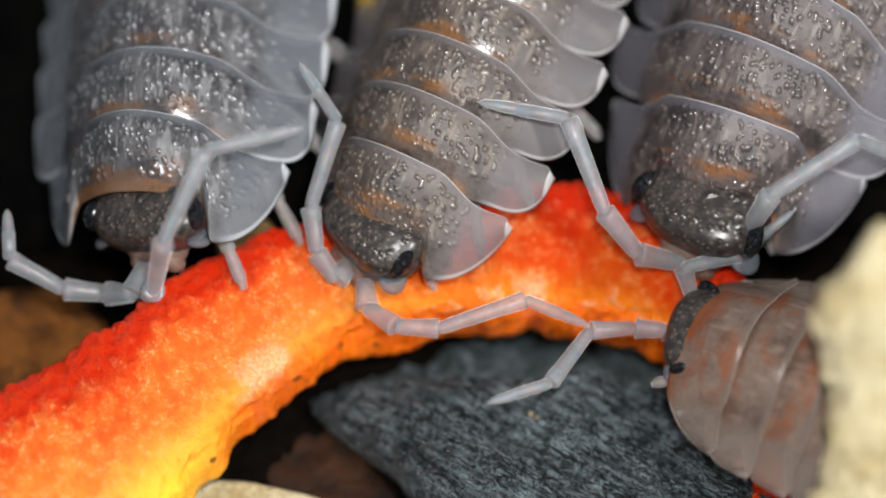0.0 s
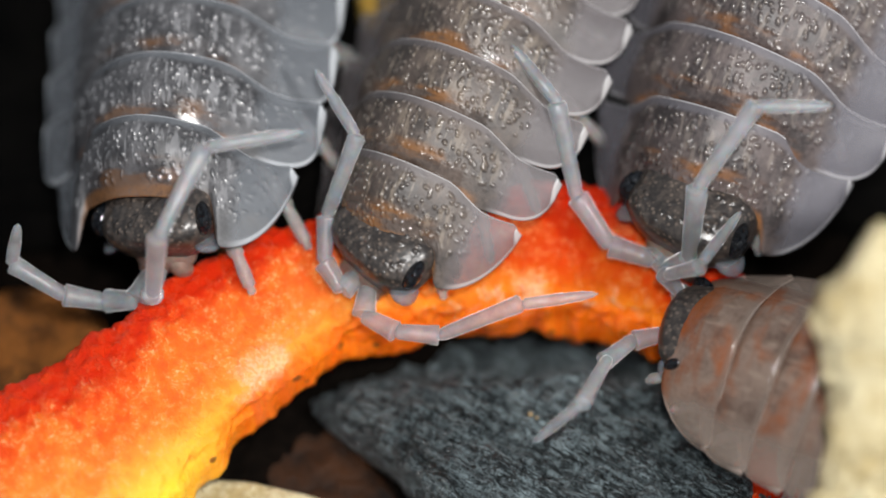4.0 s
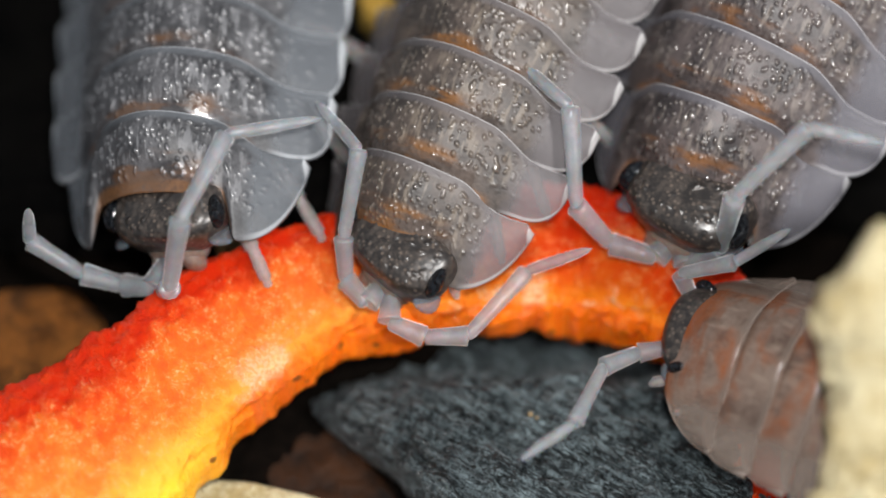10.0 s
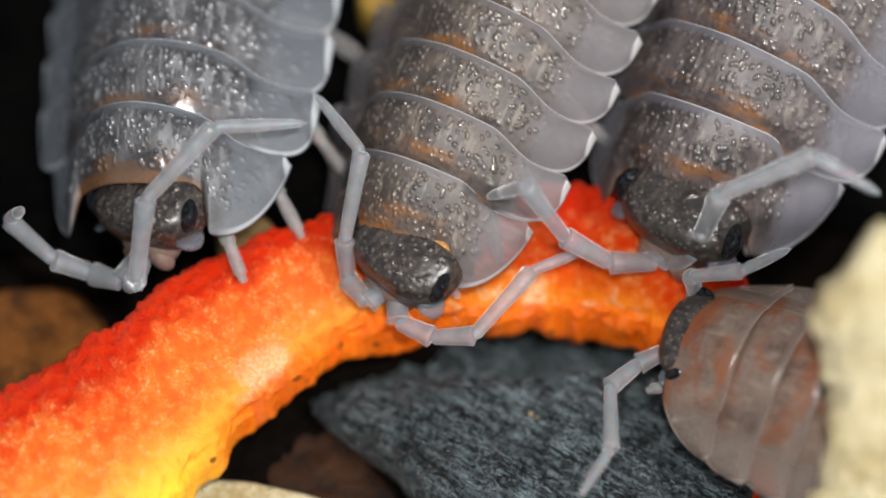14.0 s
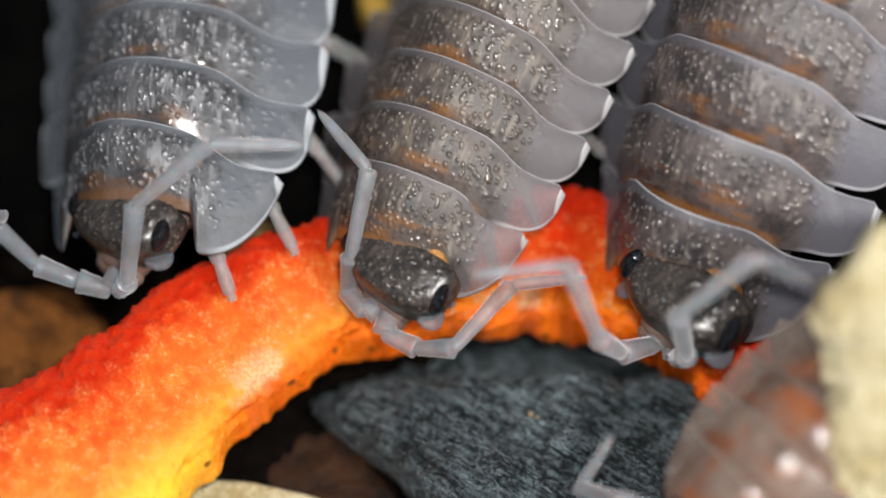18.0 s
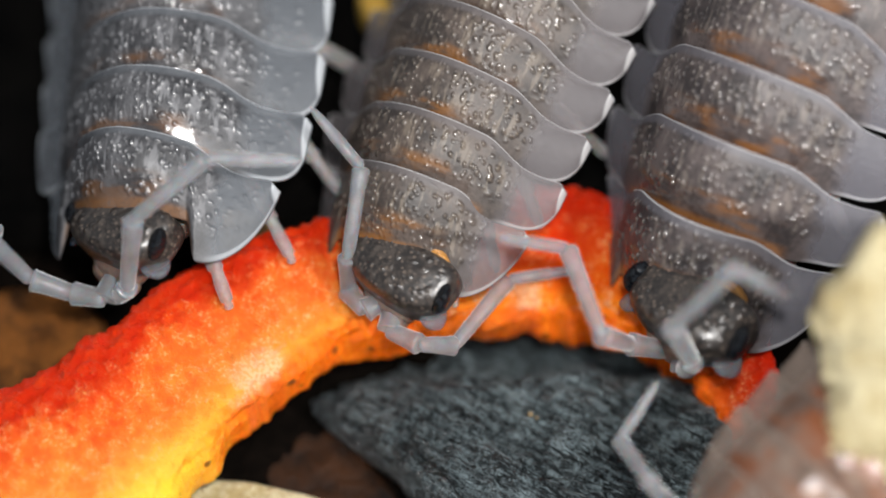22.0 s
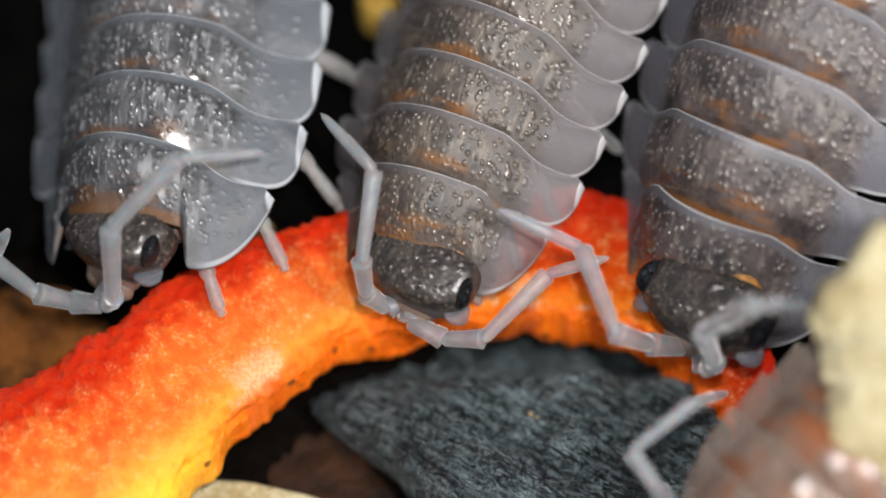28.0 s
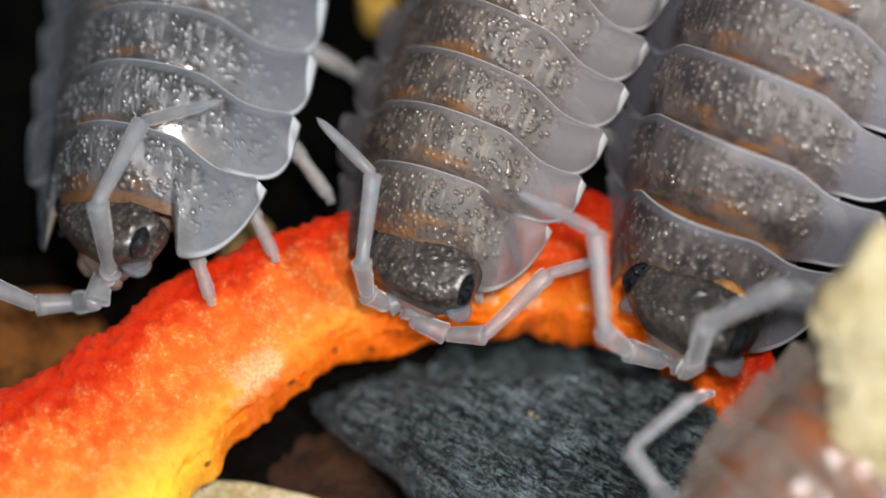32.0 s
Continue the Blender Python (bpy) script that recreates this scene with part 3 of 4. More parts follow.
        walk(ob, full)


# ---- the setting ----
def ground():
    bm = bmesh.new()
    n = 100
    def c(i):
        s = 2 * i / n - 1
        return 14 * s + 136 * s ** 5
    rows = []
    for j in range(n + 1):
        rows.append([])
        for i in range(n + 1):
            x, y = c(i), c(j) + 2
            z = 0.35 * noise.noise(Vector((x * 0.35, y * 0.35, 1))) + 0.15 * noise.noise(Vector((x * 1.3, y * 1.3, 4)))
            rows[-1].append(bm.verts.new((x, y, z - 0.3)))
    for a, b in zip(rows, rows[1:]):
        for i in range(n):
            bm.faces.new((a[i], a[i + 1], b[i + 1], b[i]))
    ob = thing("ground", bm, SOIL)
    return tagged(ob, "terrarium soil, coloured near black to stand for deep shade", "soil", kind="structure")


def chunk(name, material, outline, low, high, rough, label, category, seed=0, cuts=26, tilt=(0, 0), furrow=None, around=72):
    """A solid lump over an outline of (x, y) millimetres of the ground plan, with an uneven top."""
    bm = bmesh.new()
    n = len(outline)
    centre = Vector((sum(p[0] for p in outline) / n, sum(p[1] for p in outline) / n))
    edge = []
    for i in range(around):
        f = i / around * n
        k, f = int(f), f - int(f)
        p = [Vector(outline[(k + q) % n]) for q in (-1, 0, 1, 2)]
        edge.append(0.5 * (2 * p[1] + (p[2] - p[0]) * f + (2 * p[0] - 5 * p[1] + 4 * p[2] - p[3]) * f * f + (3 * p[1] - p[0] - 3 * p[2] + p[3]) * f ** 3))
    def spot(i, r):
        q = centre + (edge[i % around] - centre) * r
        w = Vector((q.x * 0.6, q.y * 0.6, seed * 7.3))
        z = high + tilt[0] * (q.x - centre.x) + tilt[1] * (q.y - centre.y)
        z += rough * (noise.noise(w) + 0.45 * noise.noise(w * 2.7) + 0.25 * noise.noise(w * 6.5))
        if furrow:
            z += furrow(q.x, q.y)
        q = q + (q - centre).normalized() * rough * 0.5 * noise.noise(Vector((q.x, q.y, seed + 3.0)))
        return q, z
    rings = []
    for j in range(1, cuts + 1):
        r = j / cuts
        ring = []
        for i in range(around):
            q, z = spot(i, r)
            z -= 0.35 * rough * smooth(0.86, 1.0, r) * 2
            ring.append(bm.verts.new((q.x, q.y, z)))
        rings.append(ring)
    q, z = spot(0, 0.0001)
    mid = bm.verts.new((centre.x, centre.y, z))
    for i in range(around):
        bm.faces.new((mid, rings[0][i], rings[0][(i + 1) % around]))
    top = rings[-1]
    for j in range(1, 7):
        f = j / 6
        ring = []
        for i, v in enumerate(top):
            out = 1 + 0.05 * math.sin(math.pi * f) + 0.1 * rough * noise.noise(Vector((i * 0.4, f * 3, seed)))
            q = centre + (Vector((v.co.x, v.co.y)) - centre) * out
            ring.append(bm.verts.new((q.x, q.y, v.co.z + (low - v.co.z) * f)))
        rings.append(ring)
    for a, b in zip(rings, rings[1:]):
        for i in range(around):
            bm.faces.new((a[i], a[(i + 1) % around], b[(i + 1) % around], b[i]))
    bm.faces.new(rings[-1][::-1])
    return tagged(thing(name, bm, material), label, category)


def flat(x, y, z):
    p = on((x - 784) * 1.25, (441 - y) * 1.25, z)
    return (p.x, p.y)


def pepper_strip():
    """A curved slice of pepper: a thick band swept along a bow."""
    spine = [(-300, 1010, 215, 1.5), (5, 908, 183, 1.7), (222, 764, 136, 1.95), (408, 603, 116, 2.1), (600, 505, 98, 2.1), (820, 470, 105, 1.95),
             (1010, 462, 108, 1.85), (1170, 510, 92, 1.8), (1275, 600, 72, 1.6), (1335, 735, 55, 1.1), (1350, 900, 55, 0.7), (1330, 1050, 55, 0.6)]
    line = []
    for x, y, half, z in spine:
        p = on((x - 784) * 1.25, (441 - y) * 1.25, z)
        line.append((p.x, p.y, half * 0.0125, z))
    n, around = 520, 120
    bm = bmesh.new()
    uv = bm.loops.layers.uv.verify()
    line = [np.array(p) for p in line]
    def spot(f):
        f = f * (len(line) - 1)
        k = min(int(f), len(line) - 2)
        f -= k
        p = [line[min(max(k + q, 0), len(line) - 1)] for q in (-1, 0, 1, 2)]
        return 0.5 * (2 * p[1] + (p[2] - p[0]) * f + (2 * p[0] - 5 * p[1] + 4 * p[2] - p[3]) * f * f + (3 * p[1] - p[0] - 3 * p[2] + p[3]) * f ** 3)
    rings = []
    for j in range(n + 1):
        f = j / n
        s, e = spot(max(0, f - 0.004)), spot(min(1, f + 0.004))
        c = spot(f)
        d = Vector((e[0] - s[0], e[1] - s[1], 0)).normalized()
        side = Vector((d.y, -d.x, 0))          # towards the viewer
        shut = min(1.0, 12 * min(f, 1 - f) + 0.25)
        ring = []
        for i in range(around):
            a = 2 * math.pi * i / around
            ca, sa = math.cos(a), math.sin(a)
            across = math.copysign(abs(ca) ** 0.45, ca) * c[2] * 1.12 * shut
            up = math.copysign(abs(sa) ** 0.52, sa) * 0.85 * shut
            up -= 0.42 * across / c[2]
            p = Vector((c[0], c[1], c[3])) + side * across + Vector((0, 0, up))
            q = p * 1.0
            bumps = 0.18 * noise.noise(q * 0.7) + 0.09 * noise.noise(q * 2.1) + (0.025 + 0.085 * smooth(-0.2, 0.7, sa)) * noise.noise(q * 5.0) + 0.045 * smooth(-0.1, 0.6, sa) * smooth(0.9, 0.4, ca) * noise.noise(q * 11.0)
            notch = (0.17 * noise.noise(Vector((j * 0.086, 0.5, 7))) + 0.07 * noise.noise(Vector((j * 0.25, 0.5, 3)))) * smooth(0.7, 1, ca)
            p += (side * ca + Vector((0, 0, sa))) * (bumps + notch)
            ring.append(bm.verts.new(p))
        rings.append(ring)
    for j, (a, b) in enumerate(zip(rings, rings[1:])):
        for i in range(around):
            fc = bm.faces.new((a[i], a[(i + 1) % around], b[(i + 1) % around], b[i]))
            for loop, (ii, jj) in zip(fc.loops, ((i, j), (i + 1, j), (i + 1, j + 1), (i, j + 1))):
                loop[uv].uv = (jj / n, 0.5 + 0.5 * math.cos(2 * math.pi * ii / around))
    bm.faces.new(rings[0][::-1])
    bm.faces.new(rings[-1])
    bmesh.ops.recalc_face_normals(bm, faces=bm.faces)
    root = tagged(new("pepper_strip"), "curved moist strip of red and orange bell pepper being eaten", "pepper")
    # the red rind is the far, upper run of faces; the flesh is the rest
    rind = bm.copy()
    first, last = int(around * 0.28), int(around * 0.6)
    bm.faces.ensure_lookup_table()
    rind.faces.ensure_lookup_table()
    is_rind = [k < n * around and first <= k % around < last for k in range(len(bm.faces))]
    bmesh.ops.delete(bm, geom=[f for f, r in zip(bm.faces[:], is_rind) if r], context="FACES")
    bmesh.ops.delete(rind, geom=[f for f, r in zip(rind.faces[:], is_rind) if not r], context="FACES")
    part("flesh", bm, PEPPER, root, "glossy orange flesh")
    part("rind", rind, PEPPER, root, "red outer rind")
    return root


def grooves(x, y):
    """Weathered wood grain that runs askew over the charcoal."""
    u, v = x * 0.87 - y * 0.5, x * 0.5 + y * 0.87
    g = noise.noise(Vector((u * 0.5, v * 2.6, 1))) * 0.24 + noise.noise(Vector((u * 1.6, v * 5.0, 4))) * 0.2 + noise.noise(Vector((u * 5.0, v * 12.0, 6))) * 0.05
    g -= 0.04 * max(0.0, 0.25 - abs(noise.noise(Vector((u * 0.7, v * 1.1, 8))))) * 4
    # stepped chips, and the far and left edges dip under the pepper
    g += 0.12 * smooth(-0.06, 0.06, noise.noise(Vector((u * 1.3, v * 0.9, 2)))) + 0.06 * smooth(-0.04, 0.04, noise.noise(Vector((u * 3.1, v * 2.0, 5))))
    far, left = flat(900, 585, 1.2)[1], flat(560, 690, 1.2)[0]
    return g - 1.6 * smooth(far - 1.7, far + 0.2, y + 0.3 * noise.noise(Vector((x * 0.8, 1, 1)))) - 0.5 * smooth(left + 2.4, left, x)


def flake_spot(u, v):
    """A point of the flake's near face."""
    x = 8.45 + 7.5 * u + (0.45 * noise.noise(Vector((0.3, v * 7, 2))) + 0.16 * noise.noise(Vector((0.3, v * 26, 5))) - 0.9 * max(0.0, v - 0.33)) * (1 - u)
    y = -0.75 + 1.2 * min(1.0, u * 6) - 12.0 * v + 0.3 * noise.noise(Vector((u * 9, 0.4, 9))) * (1 - v)
    w = 6.4 + 0.35 * y - 0.7 * math.exp(-u * 30) - 0.6 * math.exp(-v * 40) + 0.3 * noise.noise(Vector((u * 5, v * 8, 1))) + 0.15 * noise.noise(Vector((u * 17, v * 26, 3)))
    return at(x * 100, y * 100, w)


def flake_mesh():
    """A thick crumbly flake that stands on the soil and leans towards the viewer."""
    bm = bmesh.new()
    sheet(bm, 40, 60, flake_spot, 0.0)
    # the far skin, moved away from the viewer
    for i, v in enumerate(bm.verts):
        if (i // 41) % 2:
            v.co -= BACK * (1.1 + 0.2 * noise.noise(v.co))
    bmesh.ops.scale(bm, vec=(MM, MM, MM), verts=bm.verts)
    return mesh_of("wood_flake", bm, WOOD)


ground()
strip = pepper_strip()
coal = chunk("charcoal_piece", CHARCOAL, [flat(572, 690, 1.2), flat(640, 600, 1.2), flat(800, 560, 1.2), flat(1050, 540, 1.2), flat(1220, 570, 1.2), flat(1330, 680, 1.2),
      flat(1400, 860, 1.2), flat(1300, 1010, 1.2), flat(1000, 1040, 1.2), flat(860, 980, 1.2), flat(715, 815, 1.2)],
      -0.3, 1.25, 0.16, "dark blue-grey lump of charcoal with fine wood grain", "charcoal", 3, 130, (0, -0.04), grooves, 340)
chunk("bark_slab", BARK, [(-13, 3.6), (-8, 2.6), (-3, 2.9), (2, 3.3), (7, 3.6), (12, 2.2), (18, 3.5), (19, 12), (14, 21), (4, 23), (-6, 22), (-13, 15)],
      -0.4, 1.45, 0.25, "bark slab added under the woodlice, near black to stand for deep shade", "bark", 5)
flake = tagged(new("wood_flake", flake_mesh()), "cream-yellow crumbly flake of dry wood standing on edge", "wood")
random.seed(8)
for k in range(34):
    u, v = random.choice((random.uniform(0.0, 0.03), random.uniform(0.02, 0.16))), random.uniform(0.03, 0.6)
    lump = random.uniform(0.09, 0.24)
    p = flake_spot(u, v) - BACK * lump * random.uniform(0.2, 0.5)
    bm = blob(bmesh.new(), p, (lump, lump * random.uniform(0.6, 1.0), lump * random.uniform(0.6, 1.0)), 14, 9, 0.8)
    for q in bm.verts:
        q.co += (q.co - p) * 0.5 * noise.noise(q.co * 5)
    part("lump", bm, WOOD, flake)

chunk("wood_chip", WOOD, [flat(330, 860, 0.4), flat(420, 850, 0.4), flat(560, 880, 0.4), flat(640, 930, 0.4), flat(500, 990, 0.4), flat(350, 930, 0.4)],
      -0.4, 0.45, 0.12, "small pale wood chip on the soil", "wood", 9, 14)
chunk("dead_leaf", SHADED_LEAF, [flat(470, 770, 0.2), flat(560, 730, 0.2), flat(640, 790, 0.2), flat(700, 880, 0.2), flat(600, 940, 0.2), flat(480, 860, 0.2)],
      -0.8, -0.2, 0.1, "orange-brown dead leaf scrap on the soil", "leaf", 11, 12)
chunk("dead_leaf", LEAF, [flat(-60, 540, 0.5), flat(40, 500, 0.5), flat(150, 520, 0.5), flat(180, 600, 0.5), flat(80, 690, 0.5), flat(-40, 680, 0.5)],
      -0.5, 0.5, 0.4, "brown dead leaf scrap beside the pepper", "leaf", 12, 12)
chunk("wood_chip", YELLOW, [flat(640, -20, 2.0), flat(700, -25, 2.0), flat(690, 25, 2.0), flat(650, 30, 2.0)],
      1.2, 2.2, 0.1, "small yellow wood chip on the bark", "wood", 13, 10)

chunk("wood_chip", LEAFY, [flat(390, 380, 1.6), flat(470, 390, 1.6), flat(480, 450, 1.6), flat(400, 480, 1.6)],
      0.8, 1.75, 0.1, "beige rotten wood chip between pepper and bark", "wood", 15, 10)

# raised splinters of the charcoal's grain
random.seed(5)
tree = BVHTree.FromPolygons([v.co / MM for v in coal.data.vertices], [p.vertices for p in coal.data.polygons])
for k in range(46):
    x, y = flat(random.uniform(640, 1330), random.uniform(600, 900), 1.2)
    hit = tree.ray_cast(Vector((x, y, 9)), Vector((0, 0, -1)))[0]
    if hit is None:
        continue
    turn, long, broad = radians(-30 + random.uniform(-16, 16)), random.uniform(0.25, 0.75), random.uniform(0.05, 0.12)
    run = Vector((math.cos(turn), math.sin(turn), -0.02))
    path = []
    for f, w in ((-1, 0.15), (-0.8, 0.7), (-0.3, 1.0), (0.25, 0.85), (0.7, 0.6), (1, 0.1)):
        p = hit + run * long * f * 0.5 + Vector((run.y, -run.x, 0)) * random.uniform(-0.03, 0.03)
        h = tree.ray_cast(Vector((p.x, p.y, 9)), Vector((0, 0, -1)))[0] or p
        path.append((Vector((p.x, p.y, h.z + 0.035)), broad * w))
    part("splinter", tube(bmesh.new(), path, 6, 0.6), CHARCOAL, coal)

# crumbs of soil on the charcoal
for x, y, r in ((940, 733, 0.06), (949, 739, 0.04), (1021, 708, 0.04), (706, 716, 0.04), (868, 802, 0.04)):
    p = on((x - 784) * 1.25, (441 - y) * 1.25, 1.3)
    bm = blob(bmesh.new(), (0, 0, 0), (r * 1.3, r, r * 0.9), 10, 7, 0.8)
    for v in bm.verts:
        v.co *= 1 + 0.35 * noise.noise(v.co * 20 + p)
    tagged(thing("crumb", bm, CRUMB, Matrix.Translation(p * MM)), "tiny tan crumb of soil on the charcoal", "crumb", "crumbs on the charcoal")

a = woodlouse("a", 1.182, "slate-grey woodlouse with pale margins eating the pepper strip", (0.78, 0.35), roll=24.0, brow_size=0.95, shape=FULL,
              body=((0.45, 1.78, -2.17, -5.71, 4.06, -3.71, 18.99, -8, 46), (0.66, 1.73, -1.85, -8.93, 6.09, 1.43, 22.88, -37, 53)), turns=(13, 17), sag=0.55, brim=0.46)
b = woodlouse("b", 1.048, "brown-grey granular woodlouse bent over the pepper strip", (0.6, 0.45), roll=5.0, brow_size=1.04,
              body=((0.71, 1.7, -3.2, 4.37, 17.95, 6.92, 14.99, -30, 45), (0.4, 1.9, -1.07, 13.56, 18, 15.87, 12.93, -20, 10)), turns=(0, 19), sag=0.3, yaw=10.0)
c = woodlouse("c", 1.225, "large taupe woodlouse with brown blotches creeping onto the pepper", (0.55, 0.45), roll=6.0, brow_size=1.0,
              body=((0.89, 2.12, -2.13, 13.75, 22.29, 15.56, 4.95, -8, 8), (0.89, 2.66, 3.39, 6.93, 39.32, 16.11, 13.78, -10, 25)), turns=(13.5, 17), yaw=7.0)
d = woodlouse("d", 0.9, "rusty pinkish-brown woodlouse beside the pale wood", (0.6, 0.6), 1.08, 1.0, 0.0, 0.0, 0.36, -3.0, NARROW)


def motions():
    # creeping of the first one: seconds, head, head turn, front and rear heading
    creep(a, 0, -670, 45, 14, 10, 8)
    creep(a, 1, -661, 32, 14, 10, 8)
    creep(a, 2, -652, 45, 14, 10, 8)
    creep(a, 3, -652, 32, 14, 10, 8)
    creep(a, 6, -642, 39, 14, 10, 8)
    creep(a, 7, -624, 32, 12, 8, 8)
    creep(a, 8, -611, 32, 12, 8, 8)
    creep(a, 9, -618, 20, 12, 8, 8)
    creep(a, 10, -624, 45, 12, 8, 8)
    creep(a, 11, -624, 39, 12, 8, 8)
    creep(a, 12, -624, 45, 13, 9, 8)
    creep(a, 13, -652, 45, 16, 11, 8)
    creep(a, 14, -668, 64, 28, 11.2, 9)
    creep(a, 14.5, -682, 70, 30, 12.1, 9)
    creep(a, 16.5, -690, 36, 36, 12.9, 9)
    creep(a, 17, -699, 45, 38, 13.4, 9)
    creep(a, 18, -695, 32, 38, 13.4, 9)
    creep(a, 19, -702, 26, 38, 13.4, 9)
    creep(a, 20, -711, 26, 38, 13.4, 9)
    creep(a, 21, -708, 14, 38, 13.4, 9)
    creep(a, 22, -702, 14, 38, 13.4, 9)
    creep(a, 23, -705, 20, 40, 13.4, 10)
    creep(a, 24, -724, 20, 42, 13.9, 10)
    creep(a, 25, -730, 20, 42, 14.3, 10)
    creep(a, 28, -715, 1, 40, 14.3, 10)
    creep(a, 29, -720, 8, 40, 14.3, 10)
    creep(a, 30, -711, 1, 38, 14.3, 10)
    creep(a, 31, -724, 14, 42, 14.8, 11)
    creep(a, 32, -732, 26, 44, 15.2, 12)
    # creeping of the second one: seconds, head, head turn, front and rear heading
    creep(b, 0, -145, 16, 42, 29.9, 17.4)
    creep(b, 1, -140, 26, 42, 29.9, 17.4)
    creep(b, 2, -126, 14, 41, 29, 17.4)
    creep(b, 3, -130, -5, 40, 28.2, 16.6)
    creep(b, 6, -111, -11, 38, 27.3, 16.6)
    creep(b, 7, -108, 1, 38, 27.3, 16.6)
    creep(b, 8, -80, -18, 36, 26.4, 15.7)
    creep(b, 9, -82, -18, 36, 26.4, 15.7)
    creep(b, 10, -86, -14, 36, 26.4, 15.7)
    creep(b, 11, -86, -24, 35, 25.5, 15.7)
    creep(b, 12, -86, -18, 35, 25.5, 15.7)
    creep(b, 13, -84, -11, 35, 25.5, 15.7)
    creep(b, 14, -82, -18, 34, 24.6, 14.8)
    creep(b, 17, -82, -30, 32, 23.8, 14)
    creep(b, 18, -90, -42, 31, 23.8, 14)
    creep(b, 19, -86, -34, 31, 23.8, 14)
    creep(b, 20, -90, -42, 31, 23.8, 14)
    creep(b, 21, -90, -36, 31, 23.8, 14)
    creep(b, 22, -86, -42, 30, 22.9, 14)
    creep(b, 23, -80, -30, 28, 22, 14)
    creep(b, 24, -74, -30, 26, 21.1, 14)
    creep(b, 25, -68, -36, 25, 21.1, 14)
    creep(b, 28, -45, -42, 23, 19.4, 14)
    creep(b, 29, -42, -42, 22, 19.4, 14)
    creep(b, 30, -36, -42, 22, 19.4, 14)
    creep(b, 31, -45, -36, 22, 19.4, 14)
    creep(b, 32, -42, -36, 22, 19.4, 14)
    # creeping of the third one: seconds, head, head turn, front and rear heading
    creep(c, 0, 570, 89, 26, 22.9, 23.8)
    creep(c, 1, 564, 82, 27, 22.9, 23.8)
    creep(c, 2, 539, 82, 28, 22.9, 23.8)
    creep(c, 3, 539, 89, 28, 22.9, 23.8)
    creep(c, 6, 545, 82, 26, 22.9, 23.8)
    creep(c, 7, 558, 82, 25, 22.9, 23.8)
    creep(c, 8, 539, 70, 25, 22.9, 23.8)
    creep(c, 9, 542, 91, 26, 24.6, 24.6)
    creep(c, 10, 539, 108, 28, 26.4, 24.6)
    creep(c, 11, 564, 108, 28, 26.4, 24.6)
    creep(c, 12, 558, 126, 30, 27.3, 24.6)
    creep(c, 13, 564, 126, 30, 27.3, 24.6)
    creep(c, 14, 526, 89, 30, 25.5, 23.8)
    creep(c, 14.5, 492, 51, 28, 23.8, 22.1)
    creep(c, 16.5, 508, -86, 34, 21.1, 18.7)
    creep(c, 17, 520, -105, 36, 21.1, 18.7)
    creep(c, 18, 532, -118, 37, 21.1, 18.7)
    creep(c, 19, 539, -130, 37, 21.1, 18.7)
    creep(c, 20, 539, -142, 36, 21.1, 18.7)
    creep(c, 21, 539, -142, 35, 21.1, 18.7)
    creep(c, 22, 545, -142, 34, 21.1, 18.7)
    creep(c, 23, 548, -142, 34, 21.1, 18.7)
    creep(c, 24, 570, -149, 30, 21.1, 18.7)
    creep(c, 25, 564, -130, 26, 21.1, 18.7)
    creep(c, 28, 582, -130, 27, 21.1, 18.7)
    creep(c, 29, 551, -136, 29, 21.1, 18.7)
    creep(c, 30, 542, -142, 32, 21.1, 18.7)
    creep(c, 31, 542, -142, 32, 21.1, 18.7)
    creep(c, 32, 545, -142, 32, 21.1, 18.7)
    # creeping of the fourth one: seconds, head, head turn, front and rear heading
    creep(d, 0, 550, -161, 108, 116, 118, 6, 4)
    creep(d, 1, 545, -164, 108, 116, 118, 6, 4)
    creep(d, 2, 535, -166, 108, 116, 118, 6, 4)
    creep(d, 3, 535, -159, 108, 116, 118, 6, 4)
    creep(d, 6, 545, -149, 108, 116, 118, 6, 4)
    creep(d, 7, 545, -151, 108, 116, 118, 6, 4)
    creep(d, 8, 545, -151, 108, 116, 118, 6, 4)
    creep(d, 9, 545, -154, 108, 116, 118, 6, 4)
    creep(d, 10, 545, -159, 108, 116, 118, 6, 4)
    creep(d, 11, 545, -156, 108, 116, 118, 6, 4)
    creep(d, 12, 548, -161, 108, 116, 118, 6, 4)
    creep(d, 13, 548, -169, 108, 116, 118, 6, 4)
    creep(d, 14, 540, -174, 108, 116, 118, 6, 4)
    creep(d, 14.5, 535, -179, 108, 116, 118, 6, 4)
    creep(d, 16.5, 585, -658, 50, 48, 50, 20, 0)
    creep(d, 17, 572, -645, 50, 48, 50, 20, 0)
    creep(d, 18, 581, -639, 50, 48, 50, 20, 0)
    creep(d, 19, 616, -670, 50, 48, 50, 20, 0)
    creep(d, 20, 644, -682, 50, 48, 50, 20, 0)
    creep(d, 21, 629, -658, 50, 48, 50, 20, 0)
    creep(d, 22, 635, -689, 50, 48, 50, 20, 0)
    creep(d, 23, 631, -695, 50, 48, 50, 20, 0)
    creep(d, 24, 626, -699, 50, 48, 50, 20, 0)
    creep(d, 25, 624, -699, 50, 48, 50, 20, 0)
    creep(d, 28, 616, -695, 50, 48, 50, 20, 0)
    creep(d, 29, 614, -691, 50, 48, 50, 20, 0)
    creep(d, 30, 614, -694, 50, 48, 50, 20, 0)
    creep(d, 31, 611, -691, 50, 48, 50, 20, 0)
    creep(d, 32, 609, -691, 50, 48, 50, 20, 0)
    # joints of an antenna from the base to the tip
